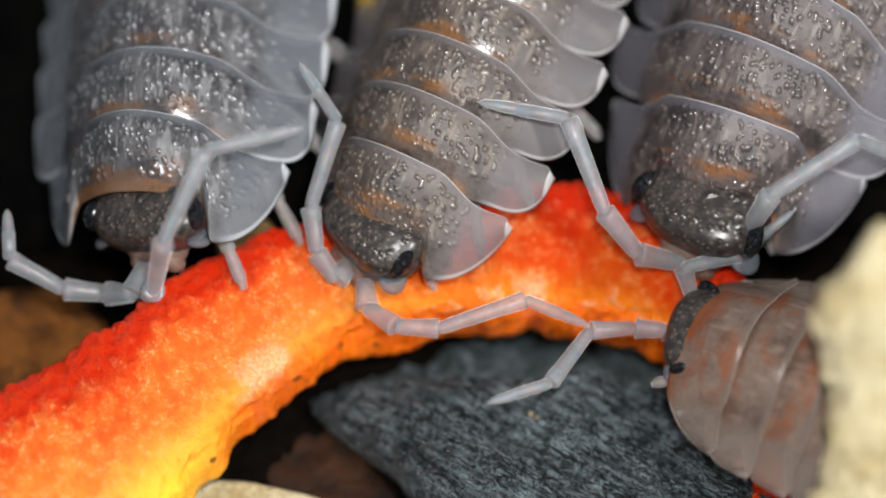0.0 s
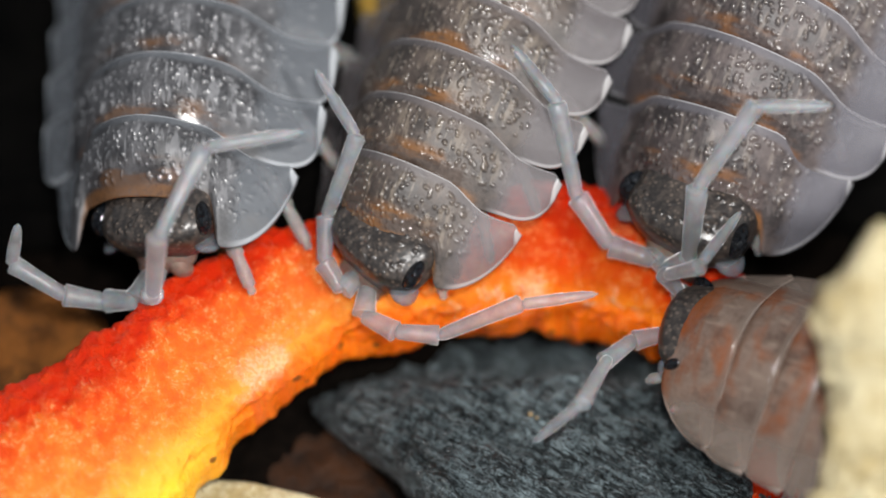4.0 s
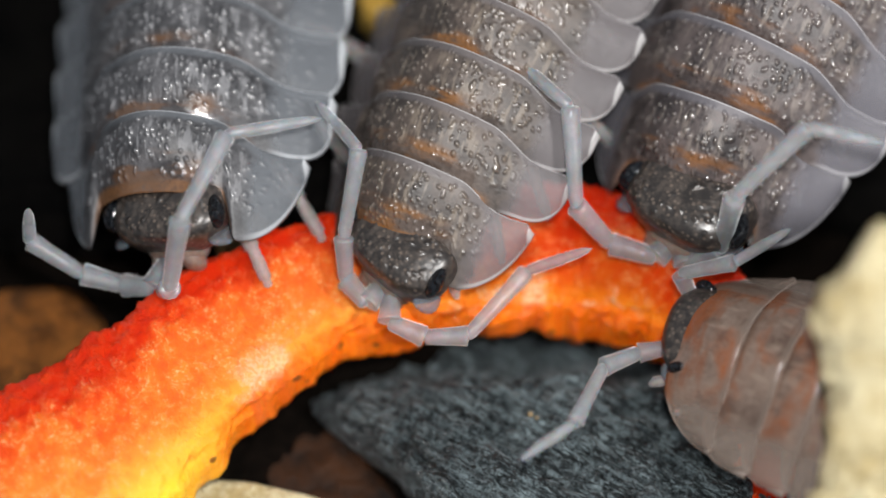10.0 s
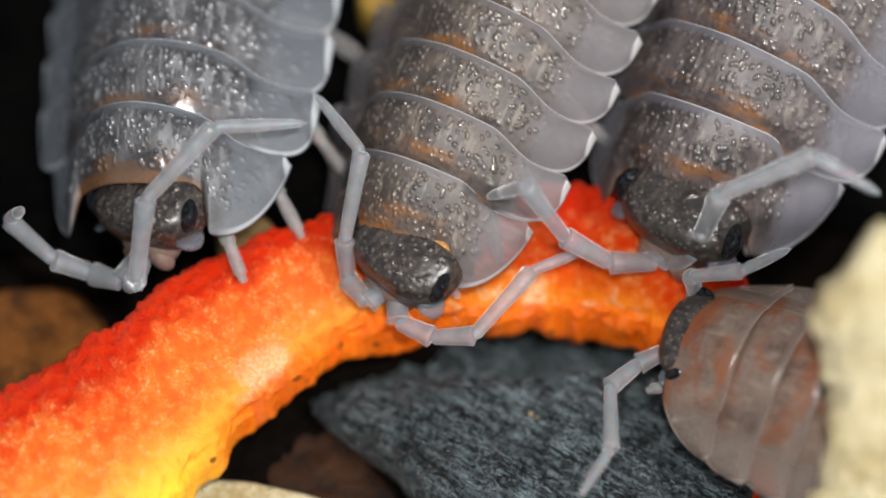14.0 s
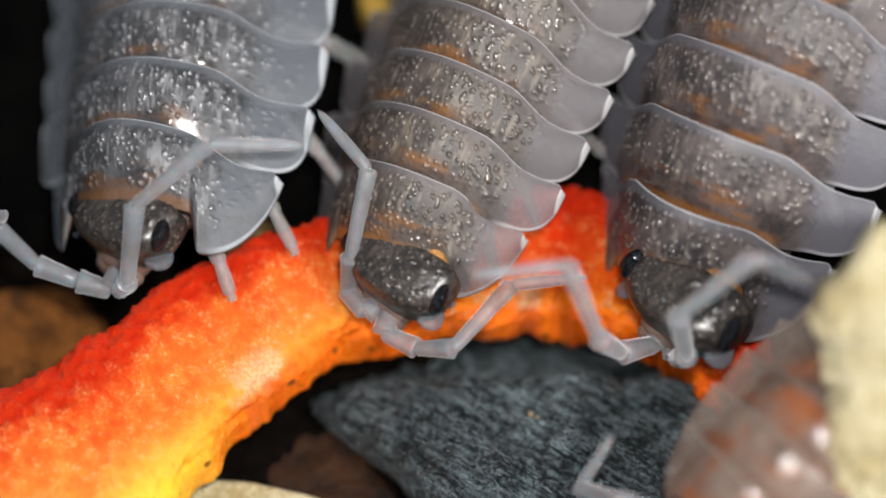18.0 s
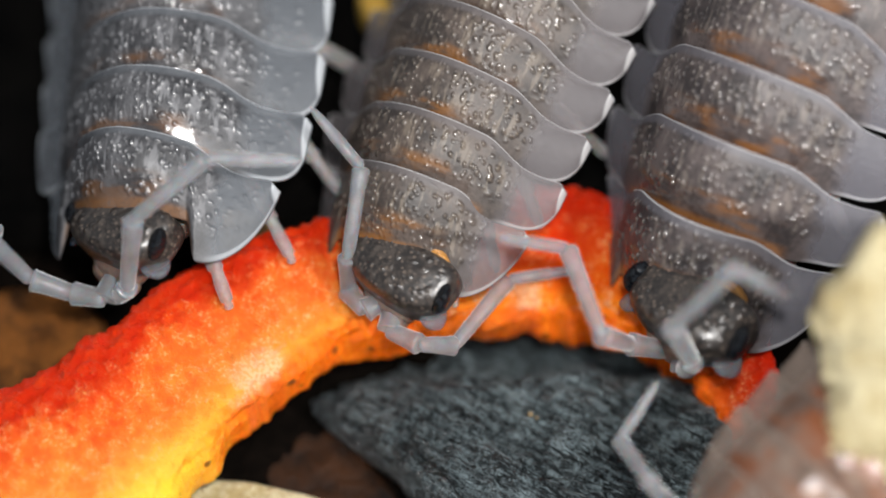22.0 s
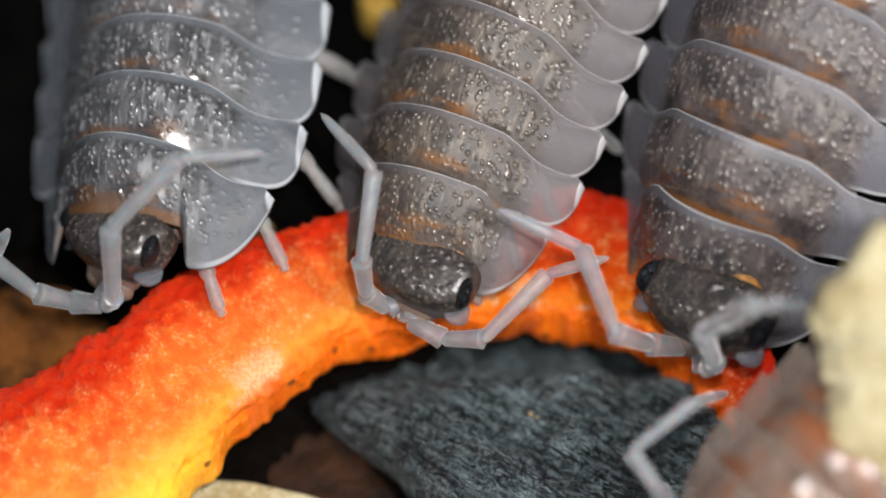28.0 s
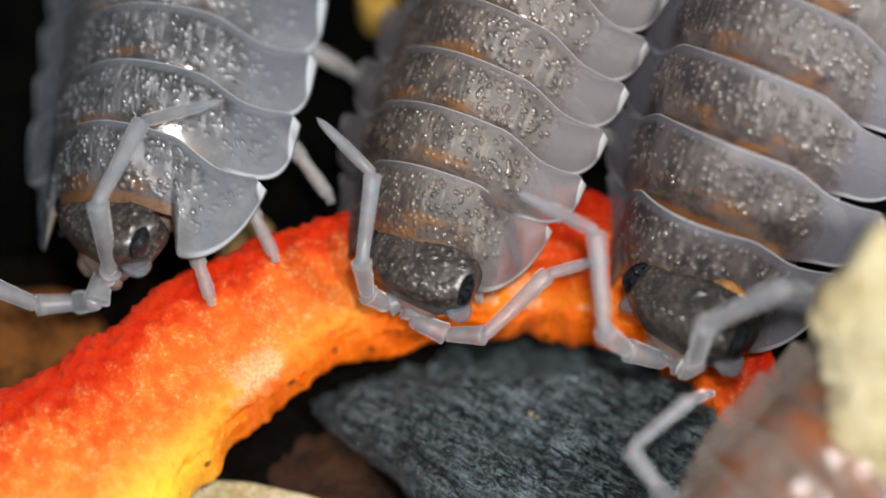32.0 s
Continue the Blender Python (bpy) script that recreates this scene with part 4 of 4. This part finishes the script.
    swing(b, "left", 0, -236, -68, -286, 1, -295, 108, -230, 291, -318, 414)
    swing(b, "left", 1, -230, -61, -292, 8, -295, 114, -240, 291, -311, 401)
    swing(b, "left", 2, -211, -80, -265, -18, -265, 82, -211, 270, -311, 389)
    swing(b, "left", 3, -230, -86, -268, -24, -261, 79, -192, 254, -274, 389)
    swing(b, "left", 6, -199, -105, -249, -42, -249, 66, -190, 251, -286, 370)
    swing(b, "left", 7, -192, -99, -242, -42, -249, 58, -205, 251, -299, 364)
    swing(b, "left", 8, -168, -118, -215, -61, -218, 36, -186, 229, -280, 326)
    swing(b, "left", 9, -168, -124, -211, -61, -220, 26, -186, 216, -286, 320)
    swing(b, "left", 10, -168, -121, -215, -68, -220, 26, -186, 220, -280, 326)
    swing(b, "left", 11, -168, -118, -215, -61, -220, 32, -161, 220, -261, 358)
    swing(b, "left", 12, -168, -121, -218, -68, -224, 26, -186, 220, -290, 345)
    swing(b, "left", 13, -170, -111, -218, -55, -224, 32, -186, 224, -295, 358)
    swing(b, "left", 14, -168, -118, -211, -68, -218, 20, -180, 214, -284, 345)
    swing(b, "left", 17, -168, -136, -208, -92, -205, -18, -170, 176, -295, 282)
    swing(b, "left", 18, -174, -142, -211, -92, -205, -18, -165, 176, -278, 308)
    swing(b, "left", 19, -168, -134, -211, -92, -211, -18, -174, 182, -295, 308)
    swing(b, "left", 20, -174, -136, -211, -92, -205, -18, -168, 176, -286, 301)
    swing(b, "left", 21, -174, -134, -211, -92, -211, -18, -178, 182, -299, 308)
    swing(b, "left", 22, -174, -136, -211, -92, -211, -18, -180, 182, -295, 316)
    swing(b, "left", 23, -161, -130, -205, -92, -208, -18, -174, 182, -302, 316)
    swing(b, "left", 24, -155, -136, -192, -92, -202, -18, -174, 179, -299, 308)
    swing(b, "left", 25, -142, -130, -186, -86, -202, -18, -178, 182, -302, 308)
    swing(b, "left", 28, -124, -130, -170, -99, -180, -26, -152, 176, -271, 301)
    swing(b, "left", 29, -118, -134, -161, -99, -174, -36, -161, 158, -296, 276)
    swing(b, "left", 30, -118, -130, -161, -99, -170, -36, -155, 158, -280, 282)
    swing(b, "left", 31, -124, -124, -168, -99, -180, -30, -155, 166, -280, 291)
    swing(b, "left", 32, -124, -124, -168, -99, -180, -30, -155, 166, -280, 291)
    # joints of an antenna from the base to the tip
    swing(b, "right", 0, -168, -130, -105, -171, -8, -176, 185, -111, 326, -171)
    swing(b, "right", 1, -170, -124, -101, -159, -2, -161, 189, -96, 358, -151)
    swing(b, "right", 2, -161, -124, -86, -159, 24, -159, 182, -68, 332, -42)
    swing(b, "right", 3, -180, -142, -109, -180, -2, -186, 164, -118, 332, -99)
    swing(b, "right", 6, -149, -155, -78, -189, 20, -199, 189, -96, 351, -68)
    swing(b, "right", 7, -130, -149, -68, -176, 26, -161, 132, 1, 260, 8)
    swing(b, "right", 8, -111, -161, -42, -192, 51, -189, 164, -36, 292, -11)
    swing(b, "right", 9, -105, -174, -36, -201, 51, -205, 170, -49, 301, -11)
    swing(b, "right", 10, -118, -161, -40, -195, 58, -192, 185, -49, 330, 1)
    swing(b, "right", 11, -124, -168, -52, -202, 39, -205, 170, -68, 330, -30)
    swing(b, "right", 12, -118, -161, -40, -195, 55, -192, 189, -55, 326, 4)
    swing(b, "right", 13, -105, -155, -36, -189, 60, -186, 195, -34, 335, 26)
    swing(b, "right", 14, -99, -161, -24, -195, 68, -192, 195, -49, 345, 11)
    swing(b, "right", 17, -111, -174, -40, -208, 39, -208, 164, -61, 339, -42)
    swing(b, "right", 18, -130, -186, -58, -220, 22, -220, 151, -80, 332, -61)
    swing(b, "right", 19, -124, -180, -52, -211, 26, -211, 158, -68, 314, -36)
    swing(b, "right", 20, -130, -186, -58, -218, 22, -218, 151, -80, 320, -61)
    swing(b, "right", 21, -124, -174, -52, -205, 26, -208, 158, -68, 339, -49)
    swing(b, "right", 22, -120, -180, -52, -211, 24, -214, 145, -68, 320, -42)
    swing(b, "right", 23, -111, -174, -40, -199, 39, -196, 160, -46, 326, 1)
    swing(b, "right", 24, -111, -186, -36, -199, 20, -186, 120, -24, 258, -42)
    swing(b, "right", 25, -99, -161, -36, -186, 32, -161, 132, -18, 301, 16)
    swing(b, "right", 28, -74, -161, 1, -199, 89, -199, 232, -55, 370, -18)
    swing(b, "right", 29, -61, -161, 8, -199, 92, -199, 226, -55, 376, -18)
    swing(b, "right", 30, -61, -161, 14, -195, 101, -195, 239, -51, 382, -11)
    swing(b, "right", 31, -70, -155, 8, -189, 92, -191, 232, -55, 370, -18)
    swing(b, "right", 32, -70, -155, 8, -189, 92, -191, 232, -55, 370, -18)
    # joints of an antenna from the base to the tip
    swing(a, "right", 0, -652, -101, -640, -92, -620, 14, -520, 232, -299, 270)
    swing(a, "right", 1, -652, -105, -642, -99, -620, 14, -524, 226, -311, 258)
    swing(a, "right", 2, -661, -111, -649, -105, -624, 14, -505, 214, -292, 239)
    swing(a, "right", 3, -655, -105, -642, -99, -624, 26, -520, 220, -299, 258)
    swing(a, "right", 6, -649, -105, -636, -99, -632, 26, -530, 232, -305, 258)
    swing(a, "right", 7, -630, -111, -618, -105, -599, 8, -499, 220, -280, 261)
    swing(a, "right", 8, -630, -105, -618, -99, -624, 32, -518, 226, -286, 270)
    swing(a, "right", 9, -611, -118, -599, -111, -586, 20, -480, 229, -286, 258)
    swing(a, "right", 10, -618, -92, -605, -86, -582, 64, -480, 254, -268, 289)
    swing(a, "right", 11, -611, -99, -599, -92, -605, 45, -518, 251, -318, 301)
    swing(a, "right", 12, -618, -99, -605, -92, -618, 45, -530, 251, -355, 282)
    swing(a, "right", 13, -665, -92, -652, -86, -661, 64, -549, 251, -349, 289)
    swing(a, "right", 14, -692, -80, -680, -68, -658, 108, -508, 270, -299, 279)
    swing(a, "right", 17, -724, -92, -711, -74, -686, 108, -528, 245, -330, 245)
    swing(a, "right", 18, -718, -92, -699, -74, -682, 95, -520, 232, -305, 229)
    swing(a, "right", 19, -724, -92, -705, -74, -680, 82, -530, 226, -324, 229)
    swing(a, "right", 20, -720, -80, -702, -61, -695, 101, -549, 239, -349, 245)
    swing(a, "right", 21, -711, -92, -692, -74, -686, 70, -530, 211, -324, 208)
    swing(a, "right", 22, -718, -105, -699, -86, -686, 64, -524, 201, -305, 195)
    swing(a, "right", 23, -718, -105, -699, -86, -692, 64, -536, 201, -324, 195)
    swing(a, "right", 24, -752, -92, -736, -74, -730, 70, -580, 224, -380, 224)
    swing(a, "right", 25, -758, -105, -742, -86, -752, 45, -608, 211, -442, 224)
    swing(a, "right", 28, -745, -124, -730, -105, -736, 45, -586, 201, -392, 214)
    swing(a, "right", 29, -745, -118, -730, -99, -742, 45, -599, 214, -418, 226)
    swing(a, "right", 30, -740, -124, -724, -105, -724, 45, -590, 214, -405, 229)
    swing(a, "right", 31, -745, -92, -730, -74, -736, 76, -615, 258, -442, 270)
    swing(a, "right", 32, -749, -74, -736, -49, -765, 101, -668, 282, -486, 329)
    # joints of an antenna from the base to the tip
    swing(a, "left", 0, -686, -99, -742, -99, -842, -89, -965, -21, -965, 91)
    swing(a, "left", 1, -680, -111, -742, -111, -836, -96, -949, -24, -952, 70)
    swing(a, "left", 2, -686, -99, -742, -105, -842, -74, -955, -5, -930, 114)
    swing(a, "left", 3, -680, -118, -742, -124, -836, -111, -955, -42, -949, 45)
    swing(a, "left", 6, -668, -99, -736, -92, -836, -61, -949, 20, -905, 108)
    swing(a, "left", 7, -649, -105, -711, -92, -805, -61, -918, 14, -905, 114)
    swing(a, "left", 8, -642, -99, -705, -92, -799, -68, -911, 8, -880, 76)
    swing(a, "left", 9, -642, -111, -705, -105, -792, -86, -908, -5, -918, 82)
    swing(a, "left", 10, -642, -86, -705, -80, -799, -55, -918, 20, -918, 89)
    swing(a, "left", 11, -642, -92, -718, -86, -792, -61, -911, 14, -911, 89)
    swing(a, "left", 12, -642, -86, -711, -86, -792, -55, -911, 20, -899, 108)
    swing(a, "left", 13, -680, -80, -742, -74, -842, -42, -949, 45, -918, 95)
    swing(a, "left", 14, -711, -74, -774, -55, -861, -24, -961, 64, -930, 89)
    swing(a, "left", 17, -742, -80, -818, -61, -905, -30, -992, 58, -955, 82)
    swing(a, "left", 18, -736, -92, -818, -68, -899, -36, -992, 51, -968, 82)
    swing(a, "left", 19, -742, -99, -818, -80, -908, -61, -999, 20, -974, 58)
    swing(a, "left", 20, -749, -105, -830, -86, -918, -61, -999, 8, -1018, 51)
    swing(a, "left", 21, -749, -111, -824, -99, -911, -74, -999, 8, -980, 51)
    swing(a, "left", 22, -749, -111, -818, -99, -911, -68, -999, 14, -980, 51)
    swing(a, "left", 23, -749, -118, -824, -99, -918, -68, -999, 14, -974, 45)
    swing(a, "left", 24, -768, -111, -842, -99, -924, -74, -999, 1, -968, 45)
    swing(a, "left", 25, -792, -111, -842, -99, -924, -74, -999, 1, -968, 76)
    swing(a, "left", 28, -755, -124, -818, -118, -899, -99, -999, -24, -961, 45)
    swing(a, "left", 29, -755, -130, -805, -130, -892, -111, -999, -36, -961, 39)
    swing(a, "left", 30, -749, -130, -799, -124, -886, -111, -999, -36, -961, 39)
    swing(a, "left", 31, -761, -124, -805, -124, -886, -124, -999, -68, -980, 51)
    swing(a, "left", 32, -768, -118, -805, -118, -899, -124, -1005, -80, -992, 1)
    # joints of an antenna from the base to the tip
    swing(c, "left", 0, 520, -30, 432, -11, 358, 82, 276, 295, 60, 329)
    swing(c, "left", 1, 501, -30, 382, 1, 320, 114, 235, 324, 32, 366)
    swing(c, "left", 2, 464, -36, 358, -18, 308, 64, 295, 282, 132, 345)
    swing(c, "left", 3, 458, -18, 339, 26, 289, 145, 276, 351, 176, 532)
    swing(c, "left", 6, 501, -42, 389, -24, 314, 45, 220, 226, 32, 295)
    swing(c, "left", 7, 501, -18, 401, 1, 351, 89, 320, 289, 258, 414)
    swing(c, "left", 8, 476, -36, 401, -11, 351, 82, 301, 295, 151, 382)
    swing(c, "left", 9, 489, -30, 420, 1, 364, 89, 351, 301, 158, 399)
    swing(c, "left", 10, 470, -18, 364, 14, 295, 95, 282, 314, 132, 445)
    swing(c, "left", 11, 495, -11, 426, 14, 420, 108, 470, 308, 370, 414)
    swing(c, "left", 12, 476, -5, 382, 8, 314, 64, 220, 251, 76, 376)
    swing(c, "left", 13, 495, 14, 395, 58, 358, 164, 358, 376, 220, 526)
    swing(c, "left", 14, 470, -30, 370, -30, 270, 26, 182, 139, 95, 114)
    swing(c, "left", 14.5, 445, -49, 345, -49, 245, -11, 132, 51, 20, 1)
    swing(c, "left", 16.5, 458, -186, 382, -199, 364, -124, 364, 76, 220, 176)
    swing(c, "left", 17, 470, -205, 382, -236, 326, -211, 295, -42, 82, -34)
    swing(c, "left", 18, 470, -211, 395, -230, 345, -199, 276, -36, 39, -61)
    swing(c, "left", 19, 495, -236, 414, -230, 351, -192, 326, 14, 126, 70)
    swing(c, "left", 20, 495, -236, 408, -224, 345, -199, 320, 14, 126, 70)
    swing(c, "left", 20.5, 482, -236, 408, -274, 314, -299, 132, -218, -99, -255)
    swing(c, "left", 21, 501, -249, 492, -311, 492, -374, 408, -486, 295, -574)
    swing(c, "left", 21.5, 458, -211, 382, -211, 326, -168, 258, -36, 170, 14)
    swing(c, "left", 22, 495, -224, 414, -211, 351, -192, 276, 1, 120, 26)
    swing(c, "left", 23, 501, -236, 408, -211, 345, -189, 270, -24, 64, 26)
    swing(c, "left", 23.5, 495, -230, 408, -211, 332, -186, 276, 1, 232, 176)
    swing(c, "left", 24, 458, -224, 370, -211, 282, -186, 151, -61, 251, -42)
    swing(c, "left", 25, 501, -205, 401, -218, 320, -199, 151, -105, -36, -118)
    swing(c, "left", 28, 532, -218, 458, -211, 382, -186, 308, 1, 120, 89)
    swing(c, "left", 29, 482, -242, 408, -211, 358, -168, 326, 64, 151, 132)
    swing(c, "left", 30, 482, -242, 408, -211, 364, -161, 364, 64, 189, 164)
    swing(c, "left", 31, 489, -249, 408, -218, 358, -174, 351, 64, 176, 151)
    swing(c, "left", 32, 489, -249, 408, -224, 358, -186, 339, 39, 164, 126)
    # joints of an antenna from the base to the tip
    swing(c, "right", 0, 558, -30, 645, -5, 726, 120, 922, 245, 1045, 189)
    swing(c, "right", 1, 520, -36, 614, 1, 614, 114, 732, 308, 926, 351)
    swing(c, "right", 2, 476, -61, 545, -18, 564, 126, 689, 314, 882, 326)
    swing(c, "right", 3, 482, -55, 539, -24, 564, 139, 708, 320, 882, 314)
    swing(c, "right", 6, 495, -49, 570, -18, 570, 120, 651, 308, 808, 320)
    swing(c, "right", 7, 520, -61, 601, -18, 626, 114, 758, 282, 970, 270)
    swing(c, "right", 8, 520, -55, 608, -11, 645, 101, 795, 258, 980, 232)
    swing(c, "right", 9, 520, -61, 620, -11, 670, 89, 832, 239, 1008, 189)
    swing(c, "right", 10, 539, -36, 614, 1, 645, 114, 808, 270, 1008, 226)
    swing(c, "right", 11, 558, -24, 645, 26, 701, 108, 889, 239, 1020, 139)
    swing(c, "right", 12, 532, -11, 595, 20, 670, 120, 864, 239, 1008, 151)
    swing(c, "right", 13, 532, -11, 582, 26, 639, 126, 839, 232, 1008, 139)
    swing(c, "right", 14, 508, -36, 558, 1, 614, 120, 820, 208, 970, 120)
    swing(c, "right", 14.5, 482, -61, 532, -24, 582, 89, 782, 176, 920, 89)
    swing(c, "right", 16.5, 501, -224, 520, -205, 514, -130, 670, 1, 782, -86)
    swing(c, "right", 17, 508, -236, 526, -224, 514, -155, 676, -24, 795, -105)
    swing(c, "right", 18, 514, -242, 539, -236, 520, -149, 689, -18, 820, -74)
    swing(c, "right", 19, 520, -261, 539, -249, 526, -174, 682, -42, 808, -111)
    swing(c, "right", 20, 526, -268, 545, -249, 526, -168, 689, -49, 820, -111)
    swing(c, "right", 21, 526, -268, 551, -261, 520, -186, 670, -61, 782, -124)
    swing(c, "right", 22, 532, -268, 551, -249, 508, -174, 645, -42, 770, -111)
    swing(c, "right", 23, 532, -268, 558, -249, 508, -192, 645, -61, 770, -130)
    swing(c, "right", 24, 532, -268, 551, -249, 501, -199, 508, -99, 620, -86)
    swing(c, "right", 25, 558, -280, 576, -261, 589, -224, 682, -199, 808, -186)
    swing(c, "right", 28, 582, -268, 601, -249, 576, -186, 689, -124, 808, -124)
    swing(c, "right", 29, 539, -274, 558, -255, 582, -174, 751, -86, 832, -111)
    swing(c, "right", 30, 526, -268, 551, -242, 582, -161, 758, -80, 858, -124)
    swing(c, "right", 31, 532, -274, 558, -249, 582, -168, 751, -86, 858, -111)
    swing(c, "right", 32, 532, -274, 558, -249, 582, -168, 751, -86, 858, -111)
    # joints of an antenna from the base to the tip
    swing(d, "left", 0, 495, -180, 408, -174, 326, -180, 239, -296, 95, -342)
    swing(d, "left", 1, 489, -180, 420, -180, 320, -180, 176, -242, 14, -192)
    swing(d, "left", 1.5, 489, -174, 439, -136, 376, -92, 239, -11, 120, 51)
    swing(d, "left", 2, 482, -186, 426, -161, 351, -124, 226, -80, 82, -49)
    swing(d, "left", 2.5, 482, -199, 408, -205, 332, -221, 220, -255, 108, -286)
    swing(d, "left", 3, 489, -174, 426, -155, 345, -118, 170, -99, 20, -92)
    swing(d, "left", 3.5, 485, -189, 420, -205, 370, -249, 314, -349, 220, -436)
    swing(d, "left", 5.5, 495, -189, 426, -201, 335, -236, 249, -339, 98, -389)
    swing(d, "left", 6, 495, -186, 426, -199, 345, -230, 251, -336, 82, -386)
    swing(d, "left", 7, 489, -199, 420, -199, 345, -236, 251, -346, 86, -411)
    swing(d, "left", 8, 492, -205, 420, -205, 345, -249, 264, -376, 118, -452)
    swing(d, "left", 9, 495, -205, 426, -211, 348, -255, 276, -389, 135, -478)
    swing(d, "left", 10, 501, -218, 432, -230, 355, -261, 292, -384, 170, -468)
    swing(d, "left", 11, 501, -211, 432, -230, 364, -249, 308, -368, 182, -455)
    swing(d, "left", 12, 501, -211, 432, -236, 374, -268, 355, -392, 258, -480)
    swing(d, "left", 13, 508, -230, 445, -255, 376, -305, 364, -430, 289, -549)
    swing(d, "left", 14, 495, -224, 432, -255, 370, -305, 372, -442, 301, -549)
    swing(d, "left", 14.5, 489, -230, 426, -261, 364, -311, 370, -449, 301, -555)
    swing(d, "left", 15, 470, -311, 408, -336, 345, -386, 358, -524, 295, -624)
    swing(d, "left", 15.5, 482, -436, 414, -449, 345, -468, 308, -586, 208, -661)
    swing(d, "left", 16, 482, -549, 420, -536, 345, -511, 232, -461, 120, -499)
    swing(d, "left", 16.5, 482, -599, 445, -568, 392, -511, 365, -429, 516, -349)
    swing(d, "left", 17, 495, -605, 458, -574, 426, -530, 364, -442, 514, -330)
    swing(d, "left", 17.5, 470, -592, 408, -561, 314, -521, 256, -371, 129, -360)
    swing(d, "left", 18, 482, -592, 445, -574, 395, -555, 301, -530, 376, -411)
    swing(d, "left", 18.5, 470, -586, 395, -549, 301, -518, 355, -374, 309, -290)
    swing(d, "left", 19, 495, -580, 408, -555, 320, -511, 328, -368, 298, -351)
    swing(d, "left", 19.5, 508, -586, 432, -561, 364, -518, 470, -405, 508, -511)
    swing(d, "left", 20, 545, -574, 495, -542, 420, -499, 320, -274, 282, -149)
    swing(d, "left", 20.5, 520, -561, 476, -536, 401, -436, 410, -224, 351, -61)
    swing(d, "left", 21, 508, -586, 458, -549, 408, -436, 558, -349, 582, -286)
    swing(d, "left", 21.5, 520, -574, 489, -536, 482, -499, 508, -374, 676, -255)
    swing(d, "left", 22, 520, -574, 482, -549, 455, -511, 392, -424, 489, -274)
    swing(d, "left", 22.5, 520, -561, 465, -511, 364, -430, 385, -292, 301, -249)
    swing(d, "left", 23, 520, -574, 476, -542, 351, -468, 326, -318, 198, -296)
    swing(d, "left", 23.5, 520, -561, 476, -511, 351, -411, 401, -311, 332, -186)
    swing(d, "left", 24, 520, -574, 476, -524, 410, -380, 508, -249, 501, -111)
    swing(d, "left", 25, 520, -574, 470, -530, 392, -449, 520, -355, 529, -311)
    swing(d, "left", 28, 520, -580, 476, -536, 408, -436, 558, -336, 632, -318)
    swing(d, "left", 29, 520, -580, 482, -536, 408, -424, 558, -324, 620, -311)
    swing(d, "left", 30, 520, -580, 476, -530, 405, -430, 551, -336, 614, -318)
    swing(d, "left", 31, 520, -574, 482, -524, 408, -430, 551, -336, 614, -311)
    swing(d, "left", 32, 520, -574, 476, -530, 405, -430, 551, -330, 601, -318)
    # joints of an antenna from the base to the tip
    swing(d, "right", 0, 564, -124, 551, -105, 532, -42, 658, -11, 782, 89)
    swing(d, "right", 1, 558, -111, 539, -86, 526, -49, 632, -30, 732, 95)
    swing(d, "right", 2, 539, -136, 514, -124, 476, -61, 551, 1, 620, 126)
    swing(d, "right", 3, 539, -118, 520, -99, 482, -61, 545, -24, 620, 89)
    swing(d, "right", 6, 548, -118, 532, -99, 508, -55, 608, -49, 720, 51)
    swing(d, "right", 7, 548, -105, 532, -86, 508, -49, 620, -42, 720, 45)
    swing(d, "right", 8, 545, -118, 526, -99, 508, -55, 620, -24, 726, 82)
    swing(d, "right", 9, 560, -118, 545, -99, 514, -55, 658, -18, 751, 58)
    swing(d, "right", 10, 564, -130, 551, -111, 526, -55, 645, -30, 770, 45)
    swing(d, "right", 11, 564, -130, 551, -111, 539, -49, 664, -11, 795, 70)
    swing(d, "right", 12, 576, -111, 570, -74, 576, -36, 701, -5, 845, 58)
    swing(d, "right", 13, 576, -111, 570, -86, 576, -36, 701, -5, 845, 45)
    swing(d, "right", 14, 570, -118, 558, -99, 551, -61, 658, -49, 770, 1)
    swing(d, "right", 14.5, 564, -124, 551, -105, 545, -74, 645, -74, 745, -36)
    swing(d, "right", 16.5, 632, -699, 658, -711, 682, -724, 770, -699, 870, -649)
    swing(d, "right", 32, 632, -699, 658, -711, 682, -724, 770, -699, 870, -649)

    level = lambda t: 2.9
    lower = lambda t: 2.4 + 1.0 * smooth(14.5, 16.5, t)
    for beast, base in ((a, level), (b, level), (c, level), (d, lower)):
        settle(beast, base)
    antenna(a, "left", level, (0.3, 0.3, 0.4, 0.8, 1.8), 0.23)
    antenna(a, "right", level, (0.3, 1.0, 2.8, 3.7, 3.3), 0.22)
    antenna(b, "left", level, (0.3, 0.5, 1.3, 2.5, 2.9), 0.21)
    antenna(b, "right", level, (0.2, 0.2, 0.3, 0.6, 0.8), 0.21)
    antenna(c, "left", level, (0.3, 0.5, 1.5, 2.8, 3.2), 0.23)
    antenna(c, "right", level, (0.3, 1.0, 2.8, 4.2, 4.0), 0.23)
    antenna(d, "left", lower, (0.3, 0.3, 0.4, 0.6, 0.6), 0.2)
    antenna(d, "right", lower, (0.4, 0.6, 1.2, 1.6, 2.2), 0.2)
    # the strip is tugged a little aside while the third one pushes in
    rest = strip.matrix_world.copy()
    moved = Matrix.Translation((-0.00012, -0.0001, 0)) @ rest
    walk(strip, [(0.0, rest), (14.0, rest), (17.0, moved), (32.0, moved)])


motions()
